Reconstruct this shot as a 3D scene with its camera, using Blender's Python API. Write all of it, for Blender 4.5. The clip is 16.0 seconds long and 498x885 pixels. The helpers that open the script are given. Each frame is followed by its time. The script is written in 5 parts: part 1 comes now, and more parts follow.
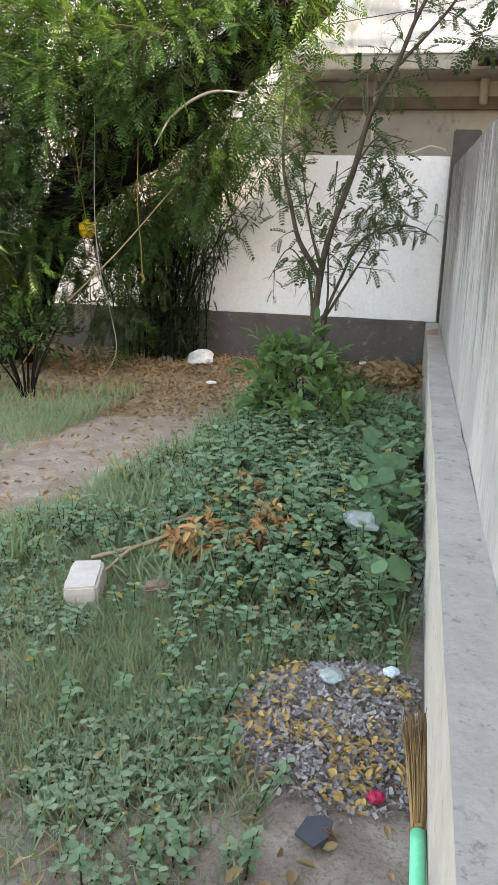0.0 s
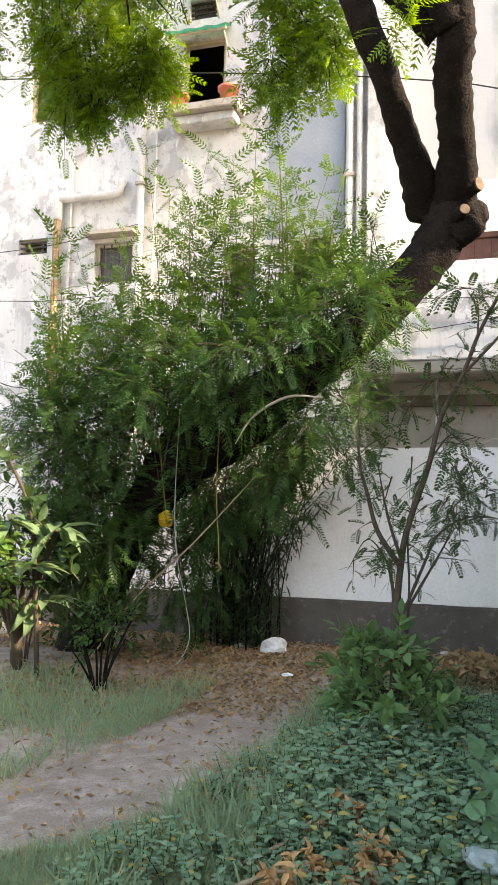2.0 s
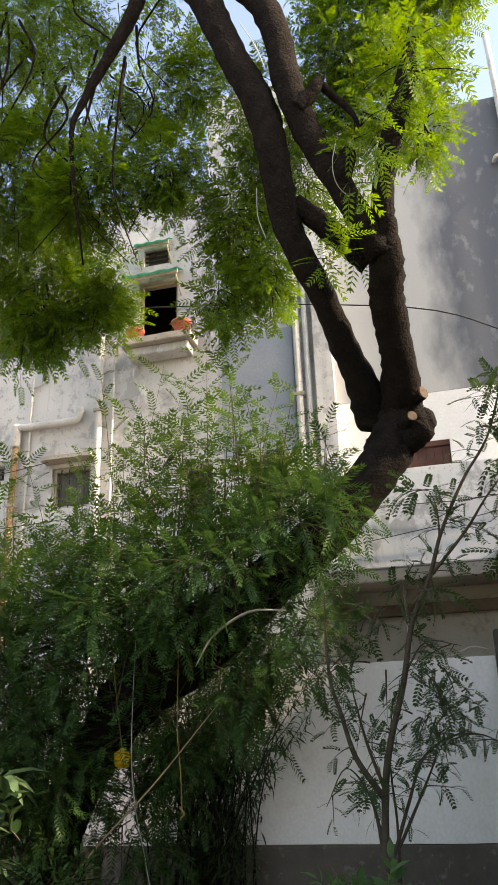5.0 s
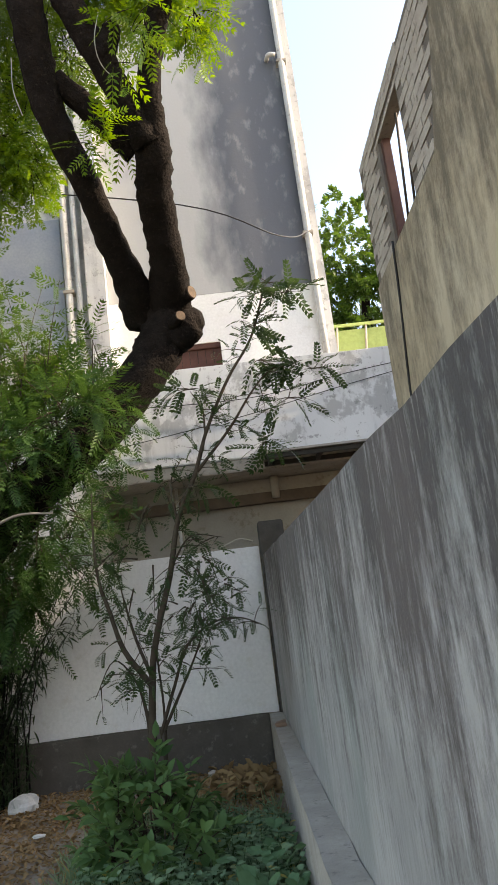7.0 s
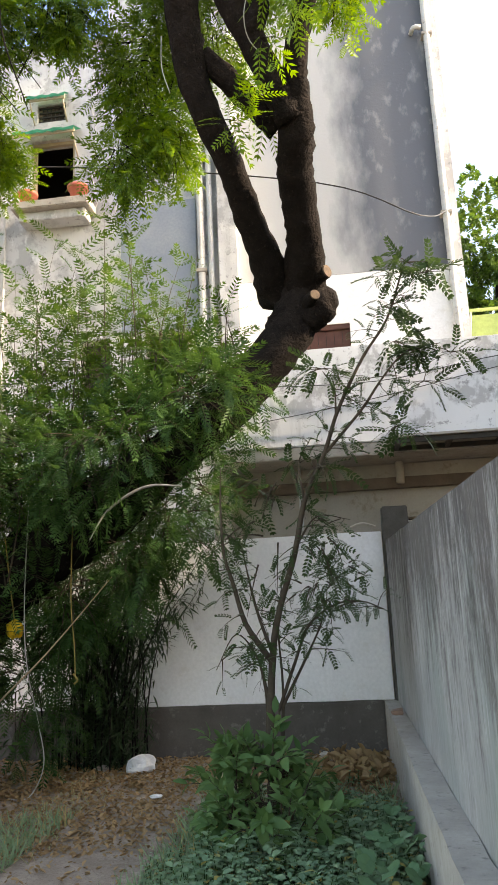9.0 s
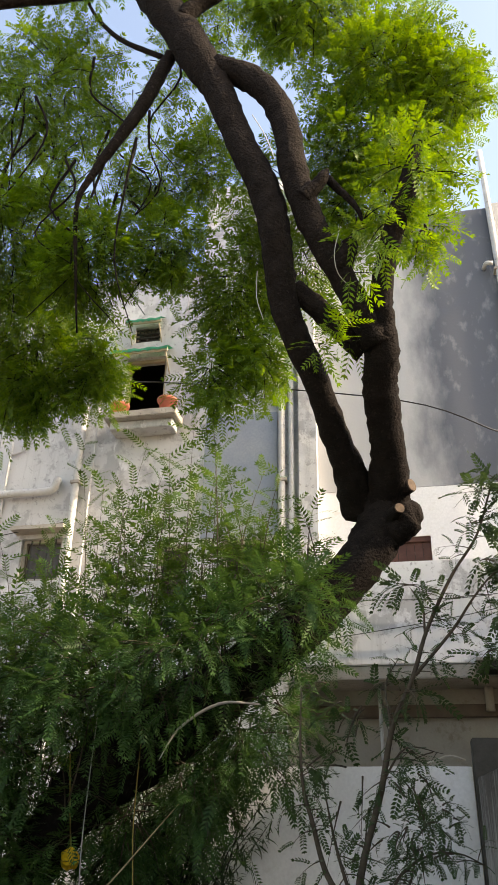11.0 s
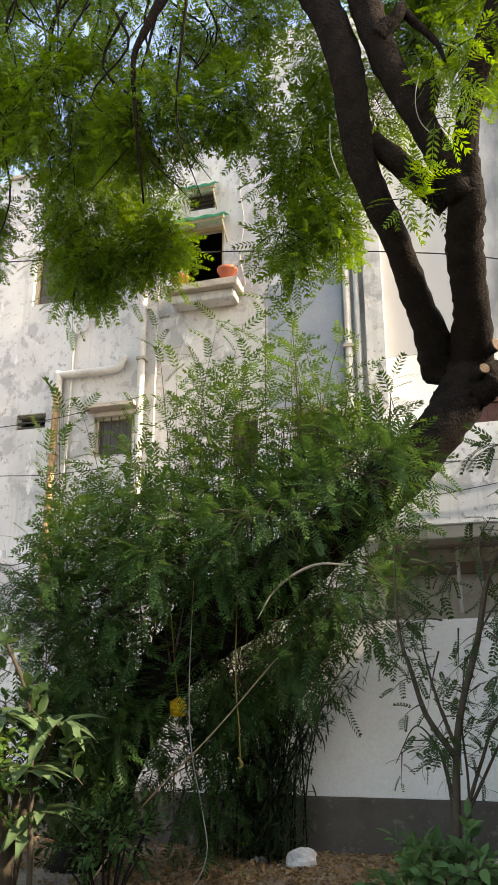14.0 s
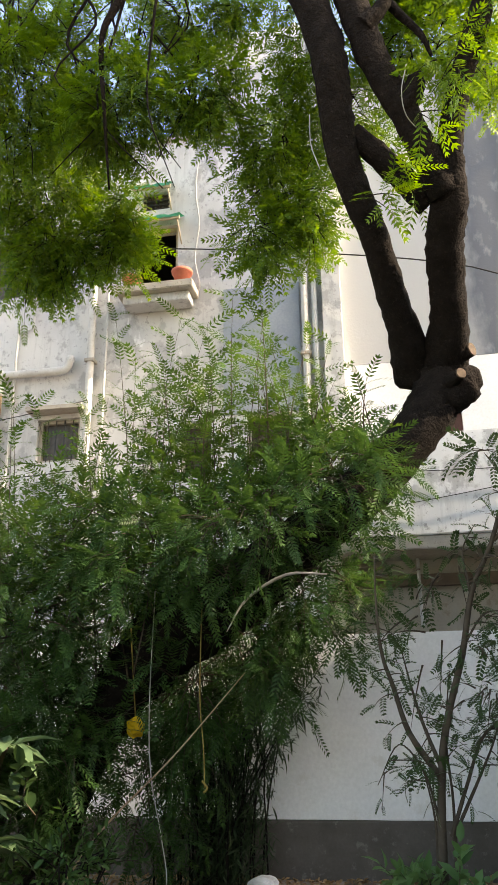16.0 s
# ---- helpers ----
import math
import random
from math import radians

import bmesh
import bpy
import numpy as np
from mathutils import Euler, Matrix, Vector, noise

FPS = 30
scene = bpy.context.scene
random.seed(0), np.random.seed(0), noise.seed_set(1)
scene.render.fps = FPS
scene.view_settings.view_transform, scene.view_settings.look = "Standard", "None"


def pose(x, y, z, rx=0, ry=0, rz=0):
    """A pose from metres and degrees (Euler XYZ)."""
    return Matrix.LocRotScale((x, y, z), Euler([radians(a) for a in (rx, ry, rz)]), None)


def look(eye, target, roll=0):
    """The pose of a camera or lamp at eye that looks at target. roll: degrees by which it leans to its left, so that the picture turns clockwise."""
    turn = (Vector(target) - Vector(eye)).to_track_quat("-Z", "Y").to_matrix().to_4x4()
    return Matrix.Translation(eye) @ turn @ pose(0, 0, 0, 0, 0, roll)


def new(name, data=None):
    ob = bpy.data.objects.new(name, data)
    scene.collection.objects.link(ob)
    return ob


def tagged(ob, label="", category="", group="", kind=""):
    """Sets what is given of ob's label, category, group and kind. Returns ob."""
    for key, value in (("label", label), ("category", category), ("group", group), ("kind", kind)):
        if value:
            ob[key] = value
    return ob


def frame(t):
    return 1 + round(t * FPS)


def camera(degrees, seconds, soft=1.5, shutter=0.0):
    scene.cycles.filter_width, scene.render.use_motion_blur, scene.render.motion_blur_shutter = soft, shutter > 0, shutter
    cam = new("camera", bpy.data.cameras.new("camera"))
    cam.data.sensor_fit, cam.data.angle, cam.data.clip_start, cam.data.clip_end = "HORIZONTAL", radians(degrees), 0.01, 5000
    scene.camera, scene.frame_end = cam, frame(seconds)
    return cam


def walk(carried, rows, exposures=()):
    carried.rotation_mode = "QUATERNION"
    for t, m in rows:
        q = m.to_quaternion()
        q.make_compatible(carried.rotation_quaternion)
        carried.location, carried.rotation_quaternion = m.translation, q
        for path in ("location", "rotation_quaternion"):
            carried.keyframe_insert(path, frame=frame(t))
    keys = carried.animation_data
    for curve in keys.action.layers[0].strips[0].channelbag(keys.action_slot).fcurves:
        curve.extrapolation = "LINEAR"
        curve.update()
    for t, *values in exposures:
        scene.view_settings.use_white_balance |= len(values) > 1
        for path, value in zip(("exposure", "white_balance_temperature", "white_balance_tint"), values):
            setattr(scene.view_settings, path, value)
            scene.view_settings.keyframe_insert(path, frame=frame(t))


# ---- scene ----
cam = camera(35.5, 16.0, soft=0.8)
PATH = [
    (0, (-0.116, 1.096, 1.313), (-0.508, 2.991, 0.807), 1.8),
    (0.5, (-0.224, 1.127, 1.362), (-0.676, 3.058, 1.101), 3.1),
    (1, (-0.283, 1.161, 1.410), (-0.773, 3.100, 1.358), 2.9),
    (1.5, (-0.293, 1.175, 1.417), (-0.826, 3.102, 1.467), 2.3),
    (2, (-0.284, 1.132, 1.409), (-0.851, 3.040, 1.596), 1.4),
    (2.5, (-0.274, 1.114, 1.422), (-0.833, 2.985, 1.855), 0.1),
    (3, (-0.289, 1.151, 1.471), (-0.784, 2.956, 2.175), -1.0),
    (3.2, (-0.296, 1.174, 1.477), (-0.773, 2.971, 2.215), -1.0),
    (5.3, (-0.280, 1.407, 1.377), (-0.710, 3.217, 2.111), -2.5),
    (5.5, (-0.267, 1.419, 1.373), (-0.676, 3.248, 2.070), -3.1),
    (6, (-0.216, 1.437, 1.356), (-0.490, 3.334, 1.930), -4.5),
    (6.5, (-0.212, 1.455, 1.355), (-0.293, 3.389, 1.860), -5.9),
    (7, (-0.203, 1.469, 1.354), (-0.123, 3.413, 1.816), -7.3),
    (7.5, (-0.214, 1.479, 1.352), (-0.170, 3.429, 1.793), -6.6),
    (8, (-0.259, 1.479, 1.349), (-0.296, 3.433, 1.774), -5.6),
    (8.5, (-0.294, 1.483, 1.348), (-0.412, 3.436, 1.763), -4.6),
    (9, (-0.303, 1.498, 1.348), (-0.525, 3.435, 1.792), -2.6),
    (9.5, (-0.321, 1.531, 1.350), (-0.648, 3.430, 1.885), -0.2),
    (10, (-0.338, 1.550, 1.360), (-0.713, 3.383, 2.068), 0.7),
    (10.2, (-0.347, 1.551, 1.368), (-0.721, 3.360, 2.136), 0.8),
    (12.3, (-0.536, 1.450, 1.459), (-0.872, 3.131, 2.490), 0.8),
    (12.5, (-0.543, 1.443, 1.459), (-0.878, 3.140, 2.462), 0.4),
    (13, (-0.553, 1.437, 1.445), (-0.897, 3.196, 2.332), -0.7),
    (13.5, (-0.613, 1.458, 1.428), (-1.015, 3.283, 2.140), -1.4),
    (14, (-0.705, 1.481, 1.420), (-1.211, 3.312, 2.048), -0.1),
    (14.5, (-0.803, 1.508, 1.414), (-1.418, 3.315, 2.011), 0.7),
    (15, (-0.901, 1.568, 1.416), (-1.559, 3.372, 1.975), 0.3),
    (15.5, (-0.999, 1.664, 1.424), (-1.544, 3.502, 1.994), -0.1),
    (16, (-1.092, 1.766, 1.431), (-1.424, 3.623, 2.095), -0.7),
]
walk(cam, [(t, look(eye, target, roll)) for t, eye, target, roll in PATH],
     [(0, 3.35, 9200, 18), (1, 3.1, 8700, 16), (1.5, 2.85, 8600, 16), (2, 2.9, 8500, 16), (2.5, 2.5, 8500, 16), (3, 2.2, 8700, 15), (5.5, 2.0, 8500, 14), (7, 2.05, 8500, 14), (9, 2.42, 8500, 14), (10, 2.2, 8500, 14), (12.5, 1.75, 8700, 14), (13.5, 2.05, 8600, 13), (14, 2.2, 8600, 13), (15, 2.0, 8500, 13), (16, 2.3, 8500, 12)])

# ---- sky and sun ----
SUN = Vector((0.80, -0.055, 0.57)).normalized()
world = bpy.data.worlds.new("sky")
scene.world = world
world.use_nodes = True
wn = world.node_tree.nodes
sky = wn.new("ShaderNodeTexSky")
sky.sky_type, sky.sun_disc = "NISHITA", False
sky.sun_elevation = math.asin(SUN.z)
sky.sun_rotation = math.atan2(SUN.x, SUN.y)
sky.dust_density, sky.air_density = 1.6, 1.0
world.node_tree.links.new(sky.outputs[0], wn["Background"].inputs[0])
wn["Background"].inputs[1].default_value = 0.15
sun = new("sun", bpy.data.lights.new("sun", "SUN"))
sun.data.energy, sun.data.angle, sun.data.color = 2.9, radians(0.6), (1.0, 0.93, 0.82)
sun.matrix_world = look(SUN * 50, (0, 0, 0))


# ---- materials ----
def nodes_of(name):
    m = bpy.data.materials.new(name)
    m.use_nodes = True
    return m, m.node_tree.nodes, m.node_tree.links, m.node_tree.nodes["Principled BSDF"]


def coords(n, l, scale=(1, 1, 1)):
    g = n.new("ShaderNodeNewGeometry")
    mp = n.new("ShaderNodeMapping")
    mp.inputs["Scale"].default_value = scale
    l.new(g.outputs["Position"], mp.inputs["Vector"])
    return mp.outputs[0]


def noise_tex(n, l, scale, detail=6, stretch=(1, 1, 1), rough=0.6, vec=None):
    t = n.new("ShaderNodeTexNoise")
    t.inputs["Scale"].default_value, t.inputs["Detail"].default_value, t.inputs["Roughness"].default_value = scale, detail, rough
    l.new(vec or coords(n, l, stretch), t.inputs["Vector"])
    return t.outputs[0]


def ramp(n, l, fac, lo, hi):
    r = n.new("ShaderNodeMapRange")
    r.inputs[1].default_value, r.inputs[2].default_value = lo, hi
    l.new(fac, r.inputs[0])
    return r.outputs[0]


def mixc(n, l, fac, a, b):
    m = n.new("ShaderNodeMix")
    m.data_type = "RGBA"
    if isinstance(fac, float):
        m.inputs[0].default_value = fac
    else:
        l.new(fac, m.inputs[0])
    for k, c in ((6, a), (7, b)):
        if isinstance(c, tuple):
            m.inputs[k].default_value = (*c, 1)
        else:
            l.new(c, m.inputs[k])
    return m.outputs[2]


def bump(n, l, bsdf, height, strength, dist=0.01):
    b = n.new("ShaderNodeBump")
    b.inputs["Strength"].default_value, b.inputs["Distance"].default_value = strength, dist
    l.new(height, b.inputs["Height"])
    l.new(b.outputs[0], bsdf.inputs["Normal"])


def mathn(n, l, op, a, b):
    m = n.new("ShaderNodeMath")
    m.operation = op
    for k, v in ((0, a), (1, b)):
        if isinstance(v, (int, float)):
            m.inputs[k].default_value = v
        else:
            l.new(v, m.inputs[k])
    return m.outputs[0]


def rough_mat(name, a, b, scale=4.0, rough=0.85, relief=0.4, fine=60.0, speck=None, metal=0.0, lo=0.35, hi=0.65, dist=0.006, spec=0.3):
    """Two tones mixed by a broad noise, a fine grain and relief; speck: a third tone in small spots."""
    m, n, l, p = nodes_of(name)
    c = mixc(n, l, ramp(n, l, noise_tex(n, l, scale), lo, hi), a, b)
    f = noise_tex(n, l, fine, 8)
    c = mixc(n, l, ramp(n, l, f, 0.35, 0.75), c, mixc(n, l, 0.35, c, tuple(0.6 * v for v in a)))
    if speck:
        c = mixc(n, l, ramp(n, l, noise_tex(n, l, scale * 3.7, 6, rough=0.72), 0.57, 0.66), c, speck)
    l.new(c, p.inputs["Base Color"])
    p.inputs["Roughness"].default_value, p.inputs["Metallic"].default_value = rough, metal
    p.inputs["Specular IOR Level"].default_value = spec
    bump(n, l, p, f, relief, dist)
    return m


def streak_mat(name, base, pale, dark, amount=0.5, scale=7.0, low=0.4, high=2.1):
    """Old cement or limewash with dark algae running down from the top in streaks, pale runs and mottled patches."""
    m, n, l, p = nodes_of(name)
    c = mixc(n, l, ramp(n, l, noise_tex(n, l, 1.6, 6), 0.35, 0.65), base, pale)
    st = noise_tex(n, l, scale, 9, (1, 1, 0.13), 0.72)
    spot = noise_tex(n, l, scale * 2.2, 8, (1, 1, 0.6), 0.75)
    blot = noise_tex(n, l, 1.4, 4, (1, 1, 0.6))
    g = n.new("ShaderNodeNewGeometry")
    sx = n.new("ShaderNodeSeparateXYZ")
    l.new(g.outputs["Position"], sx.inputs[0])
    w = mathn(n, l, "ADD", st, mathn(n, l, "MULTIPLY", ramp(n, l, sx.outputs[2], low, high), 0.30))
    w = mathn(n, l, "ADD", w, mathn(n, l, "MULTIPLY", spot, 0.75))
    w = mathn(n, l, "ADD", w, mathn(n, l, "MULTIPLY", blot, 0.5))
    f = mathn(n, l, "MULTIPLY", ramp(n, l, w, 1.06, 1.40), amount)
    c = mixc(n, l, f, c, dark)
    pl = ramp(n, l, noise_tex(n, l, scale * 2.6, 8, (1, 1, 0.07), 0.75), 0.56, 0.70)
    c = mixc(n, l, mathn(n, l, "MULTIPLY", pl, 0.4), c, pale)
    l.new(c, p.inputs["Base Color"])
    p.inputs["Roughness"].default_value = 0.92
    bump(n, l, p, noise_tex(n, l, 45, 8), 0.6, 0.008)
    return m


def algae_mat():
    """The boundary wall: pale cement below, black algae that hangs from the sloping top in ragged tongues, thin lime runs over it."""
    m, n, l, p = nodes_of("algae-streaked cement")
    g = n.new("ShaderNodeNewGeometry")
    sx = n.new("ShaderNodeSeparateXYZ")
    l.new(g.outputs["Position"], sx.inputs[0])
    top = mathn(n, l, "ADD", mathn(n, l, "MULTIPLY", sx.outputs[1], 0.0548), 1.558)
    age = ramp(n, l, mathn(n, l, "SUBTRACT", sx.outputs[2], top), -1.25, 0.0)
    broad = noise_tex(n, l, 2.2, 5, (1, 1, 0.35))
    tongue = noise_tex(n, l, 10.0, 9, (1, 1, 0.20), 0.75)
    fine = noise_tex(n, l, 38.0, 7, (1, 1, 0.12), 0.75)
    grit = noise_tex(n, l, 26.0, 9, (1, 1, 0.4), 0.8)
    c = mixc(n, l, ramp(n, l, noise_tex(n, l, 1.7, 6), 0.35, 0.65), (0.30, 0.295, 0.285), (0.40, 0.39, 0.375))
    c = mixc(n, l, ramp(n, l, noise_tex(n, l, 1.1, 4, (1, 1, 0.6)), 0.50, 0.68), c, (0.25, 0.275, 0.255))
    c = mixc(n, l, mathn(n, l, "MULTIPLY", ramp(n, l, fine, 0.46, 0.62), 0.45), c, (0.19, 0.175, 0.165))
    w = mathn(n, l, "ADD", mathn(n, l, "MULTIPLY", age, 0.62), mathn(n, l, "MULTIPLY", tongue, 1.5))
    w = mathn(n, l, "ADD", w, mathn(n, l, "ADD", mathn(n, l, "MULTIPLY", broad, 0.8), mathn(n, l, "MULTIPLY", grit, 1.1)))
    c = mixc(n, l, mathn(n, l, "MULTIPLY", ramp(n, l, w, 1.88, 2.26), 0.88), c, mixc(n, l, ramp(n, l, broad, 0.4, 0.6), (0.062, 0.056, 0.054), (0.100, 0.084, 0.079)))
    lime = mathn(n, l, "MULTIPLY", ramp(n, l, noise_tex(n, l, 30.0, 8, (1, 1, 0.09), 0.75), 0.56, 0.66), ramp(n, l, noise_tex(n, l, 5.0, 3, (1, 1, 0.5)), 0.42, 0.60))
    c = mixc(n, l, mathn(n, l, "MULTIPLY", lime, 0.8), c, (0.47, 0.465, 0.45))
    l.new(c, p.inputs["Base Color"])
    p.inputs["Roughness"].default_value, p.inputs["Specular IOR Level"].default_value = 0.92, 0.2
    bump(n, l, p, mathn(n, l, "ADD", grit, noise_tex(n, l, 90, 6)), 0.6, 0.008)
    return m


def facade_mat(name, a, b, dark):
    """Old limewashed plaster: broad grey clouds, crisp flaked patches and faint runs below the ledges."""
    m, n, l, p = nodes_of(name)
    c = mixc(n, l, ramp(n, l, noise_tex(n, l, 0.55, 5), 0.36, 0.62), a, b)
    flake = ramp(n, l, noise_tex(n, l, 2.6, 10, (1, 1, 0.8), 0.68), 0.52, 0.575)
    c = mixc(n, l, mathn(n, l, "MULTIPLY", flake, 0.55), c, dark)
    spot = ramp(n, l, noise_tex(n, l, 11.0, 8, rough=0.72), 0.585, 0.63)
    c = mixc(n, l, mathn(n, l, "MULTIPLY", spot, 0.6), c, tuple(0.75 * v for v in dark))
    run = ramp(n, l, noise_tex(n, l, 5.5, 7, (1, 1, 0.09), 0.68), 0.54, 0.68)
    c = mixc(n, l, mathn(n, l, "MULTIPLY", run, 0.38), c, dark)
    pale = ramp(n, l, noise_tex(n, l, 4.3, 8, (1, 1, 0.5), 0.7), 0.60, 0.65)
    c = mixc(n, l, mathn(n, l, "MULTIPLY", pale, 0.7), c, (0.74, 0.745, 0.75))
    l.new(c, p.inputs["Base Color"])
    p.inputs["Roughness"].default_value, p.inputs["Specular IOR Level"].default_value = 0.9, 0.25
    bump(n, l, p, mathn(n, l, "ADD", noise_tex(n, l, 30, 8), flake), 0.35, 0.006)
    return m


def leaf_mat(name, a, b, trans=0.4, gloss=0.45, yellow=None):
    """A leaf: colour varies from leaf to leaf, and light shines through it."""
    m, n, l, p = nodes_of(name)
    g = n.new("ShaderNodeNewGeometry")
    r = g.outputs["Random Per Island"]
    c = mixc(n, l, r, a, b)
    c = mixc(n, l, ramp(n, l, noise_tex(n, l, 1.1, 3), 0.35, 0.7), c, mixc(n, l, 0.5, c, b))
    if yellow:
        c = mixc(n, l, ramp(n, l, r, 0.93, 0.95), c, yellow)
    l.new(c, p.inputs["Base Color"])
    p.inputs["Roughness"].default_value, p.inputs["Specular IOR Level"].default_value = gloss, 0.18
    t = n.new("ShaderNodeBsdfTranslucent")
    hs = n.new("ShaderNodeHueSaturation")
    hs.inputs["Hue"].default_value, hs.inputs["Saturation"].default_value, hs.inputs["Value"].default_value = 0.475, 1.10, 1.75
    l.new(c, hs.inputs["Color"])
    l.new(hs.outputs[0], t.inputs[0])
    mx = n.new("ShaderNodeMixShader")
    mx.inputs[0].default_value = trans
    l.new(p.outputs[0], mx.inputs[1])
    l.new(t.outputs[0], mx.inputs[2])
    l.new(mx.outputs[0], n["Material Output"].inputs[0])
    return m


def plain(name, c, rough=0.5, metal=0.0, vary=0.25, scale=12.0):
    return rough_mat(name, c, tuple(v * (1 - vary) for v in c), scale, rough, 0.15, 90, metal=metal)


m, n, l, p = nodes_of("garden soil")
big = noise_tex(n, l, 0.9, 5)
mid = noise_tex(n, l, 6.0, 7)
fin = noise_tex(n, l, 70.0, 8)
c = mixc(n, l, ramp(n, l, big, 0.35, 0.65), (0.26, 0.205, 0.155), (0.165, 0.125, 0.092))
c = mixc(n, l, ramp(n, l, mid, 0.45, 0.7), c, (0.34, 0.285, 0.225))
c = mixc(n, l, ramp(n, l, fin, 0.5, 0.75), c, (0.12, 0.09, 0.065))
l.new(c, p.inputs["Base Color"])
p.inputs["Roughness"].default_value = 0.95
bump(n, l, p, mathn(n, l, "ADD", mid, fin), 0.6, 0.012)
M_GROUND = m

M_BOUND = algae_mat()
M_LEDGE = rough_mat("worn cement", (0.42, 0.385, 0.34), (0.33, 0.30, 0.26), 5, 0.9, 0.5, 50, (0.22, 0.2, 0.18))
M_PLINTH = rough_mat("damp grey cement", (0.125, 0.112, 0.10), (0.085, 0.075, 0.066), 2.5, 0.9, 0.5, 40, (0.17, 0.155, 0.14))
M_WHITE = rough_mat("white limewash", (0.87, 0.87, 0.87), (0.80, 0.80, 0.80), 1.2, 0.8, 0.25, 30, (0.72, 0.71, 0.69))
M_PARAPET = facade_mat("peeling white limewash", (0.70, 0.71, 0.72), (0.60, 0.61, 0.62), (0.25, 0.25, 0.255))
M_BEIGE = rough_mat("beige plaster", (0.42, 0.385, 0.33), (0.33, 0.295, 0.25), 1.5, 0.85, 0.3, 40, (0.28, 0.24, 0.19))
M_FACADE = facade_mat("weathered pale plaster", (0.61, 0.61, 0.605), (0.46, 0.465, 0.47), (0.28, 0.28, 0.285))
M_FACADE2 = rough_mat("stained grey plaster", (0.46, 0.46, 0.46), (0.34, 0.345, 0.355), 0.8, 0.85, 0.35, 25, (0.26, 0.265, 0.28))
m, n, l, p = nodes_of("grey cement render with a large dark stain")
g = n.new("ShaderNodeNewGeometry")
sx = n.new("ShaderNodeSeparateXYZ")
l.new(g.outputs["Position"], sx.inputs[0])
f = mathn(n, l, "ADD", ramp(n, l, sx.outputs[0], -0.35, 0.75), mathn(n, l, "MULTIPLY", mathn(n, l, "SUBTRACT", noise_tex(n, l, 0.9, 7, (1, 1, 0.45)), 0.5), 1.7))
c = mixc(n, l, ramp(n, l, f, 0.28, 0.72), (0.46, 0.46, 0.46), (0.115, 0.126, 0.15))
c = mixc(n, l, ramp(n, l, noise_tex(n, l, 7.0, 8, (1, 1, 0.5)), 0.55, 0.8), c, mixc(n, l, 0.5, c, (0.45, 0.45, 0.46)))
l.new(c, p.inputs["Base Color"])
p.inputs["Roughness"].default_value = 0.9
bump(n, l, p, noise_tex(n, l, 25, 8), 0.4, 0.006)
M_SLATE = m
M_BLUEGREY = rough_mat("blue-grey plaster", (0.26, 0.30, 0.36), (0.36, 0.38, 0.41), 1.2, 0.85, 0.3, 30)
M_OCHREWALL = streak_mat("yellowed plaster", (0.41, 0.335, 0.225), (0.47, 0.405, 0.295), (0.085, 0.070, 0.050), 0.85, 5.0, 2.6, 4.8)
M_PINK = rough_mat("faded pink plaster", (0.52, 0.33, 0.27), (0.42, 0.27, 0.22), 1.2, 0.85, 0.3, 30, (0.35, 0.25, 0.2))
M_PINKWALL = streak_mat("stained pink plaster", (0.46, 0.29, 0.23), (0.53, 0.35, 0.29), (0.15, 0.105, 0.085), 0.75, 5.0, 2.6, 4.7)
M_BEAM = rough_mat("brown stained cement", (0.17, 0.125, 0.09), (0.11, 0.08, 0.06), 5, 0.9, 0.4, 50)
M_GREYPOST = rough_mat("dark mossy cement", (0.10, 0.095, 0.085), (0.06, 0.057, 0.05), 6, 0.9, 0.5, 50)
M_CREAM = rough_mat("cream paint", (0.62, 0.54, 0.42), (0.52, 0.45, 0.35), 1.5, 0.8, 0.2, 30)
M_PVC = rough_mat("white plastic pipe", (0.60, 0.60, 0.59), (0.46, 0.455, 0.44), 4, 0.55, 0.2, 40, (0.30, 0.29, 0.27))
M_RUST = rough_mat("rusted iron pipe", (0.25, 0.145, 0.08), (0.38, 0.27, 0.15), 9, 0.85, 0.4, 60, (0.65, 0.58, 0.45))
M_IRON = plain("dark iron", (0.06, 0.055, 0.05), 0.6, 0.4)
# near black: the darkness of unlit rooms is put into the colour
M_DARK = plain("room darkness as near-black paint", (0.03, 0.028, 0.027), 0.9)
M_GREENSHEET = rough_mat("green plastic sheet", (0.03, 0.26, 0.15), (0.05, 0.34, 0.2), 9, 0.5, 0.3, 40)
M_WOODFRAME = rough_mat("pale wooden frame", (0.46, 0.40, 0.30), (0.38, 0.32, 0.23), 7, 0.7, 0.2, 50)
M_DOOR = rough_mat("dark red-brown wood", (0.10, 0.045, 0.035), (0.07, 0.03, 0.025), 6, 0.6, 0.2, 60)
M_TERRA = rough_mat("terracotta", (0.48, 0.15, 0.10), (0.40, 0.115, 0.08), 10, 0.75, 0.2, 60)
M_GLASS = plain("dusty window pane", (0.10, 0.085, 0.07), 0.25)
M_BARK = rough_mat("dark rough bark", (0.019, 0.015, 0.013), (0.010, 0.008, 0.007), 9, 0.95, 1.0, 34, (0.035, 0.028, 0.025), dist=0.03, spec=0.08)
M_BARK2 = rough_mat("grey-brown young bark", (0.085, 0.068, 0.05), (0.055, 0.043, 0.032), 14, 0.9, 0.5, 60, spec=0.1)
M_CUT = rough_mat("sawn wood", (0.11, 0.075, 0.05), (0.06, 0.04, 0.028), 25, 0.85, 0.3, 80)
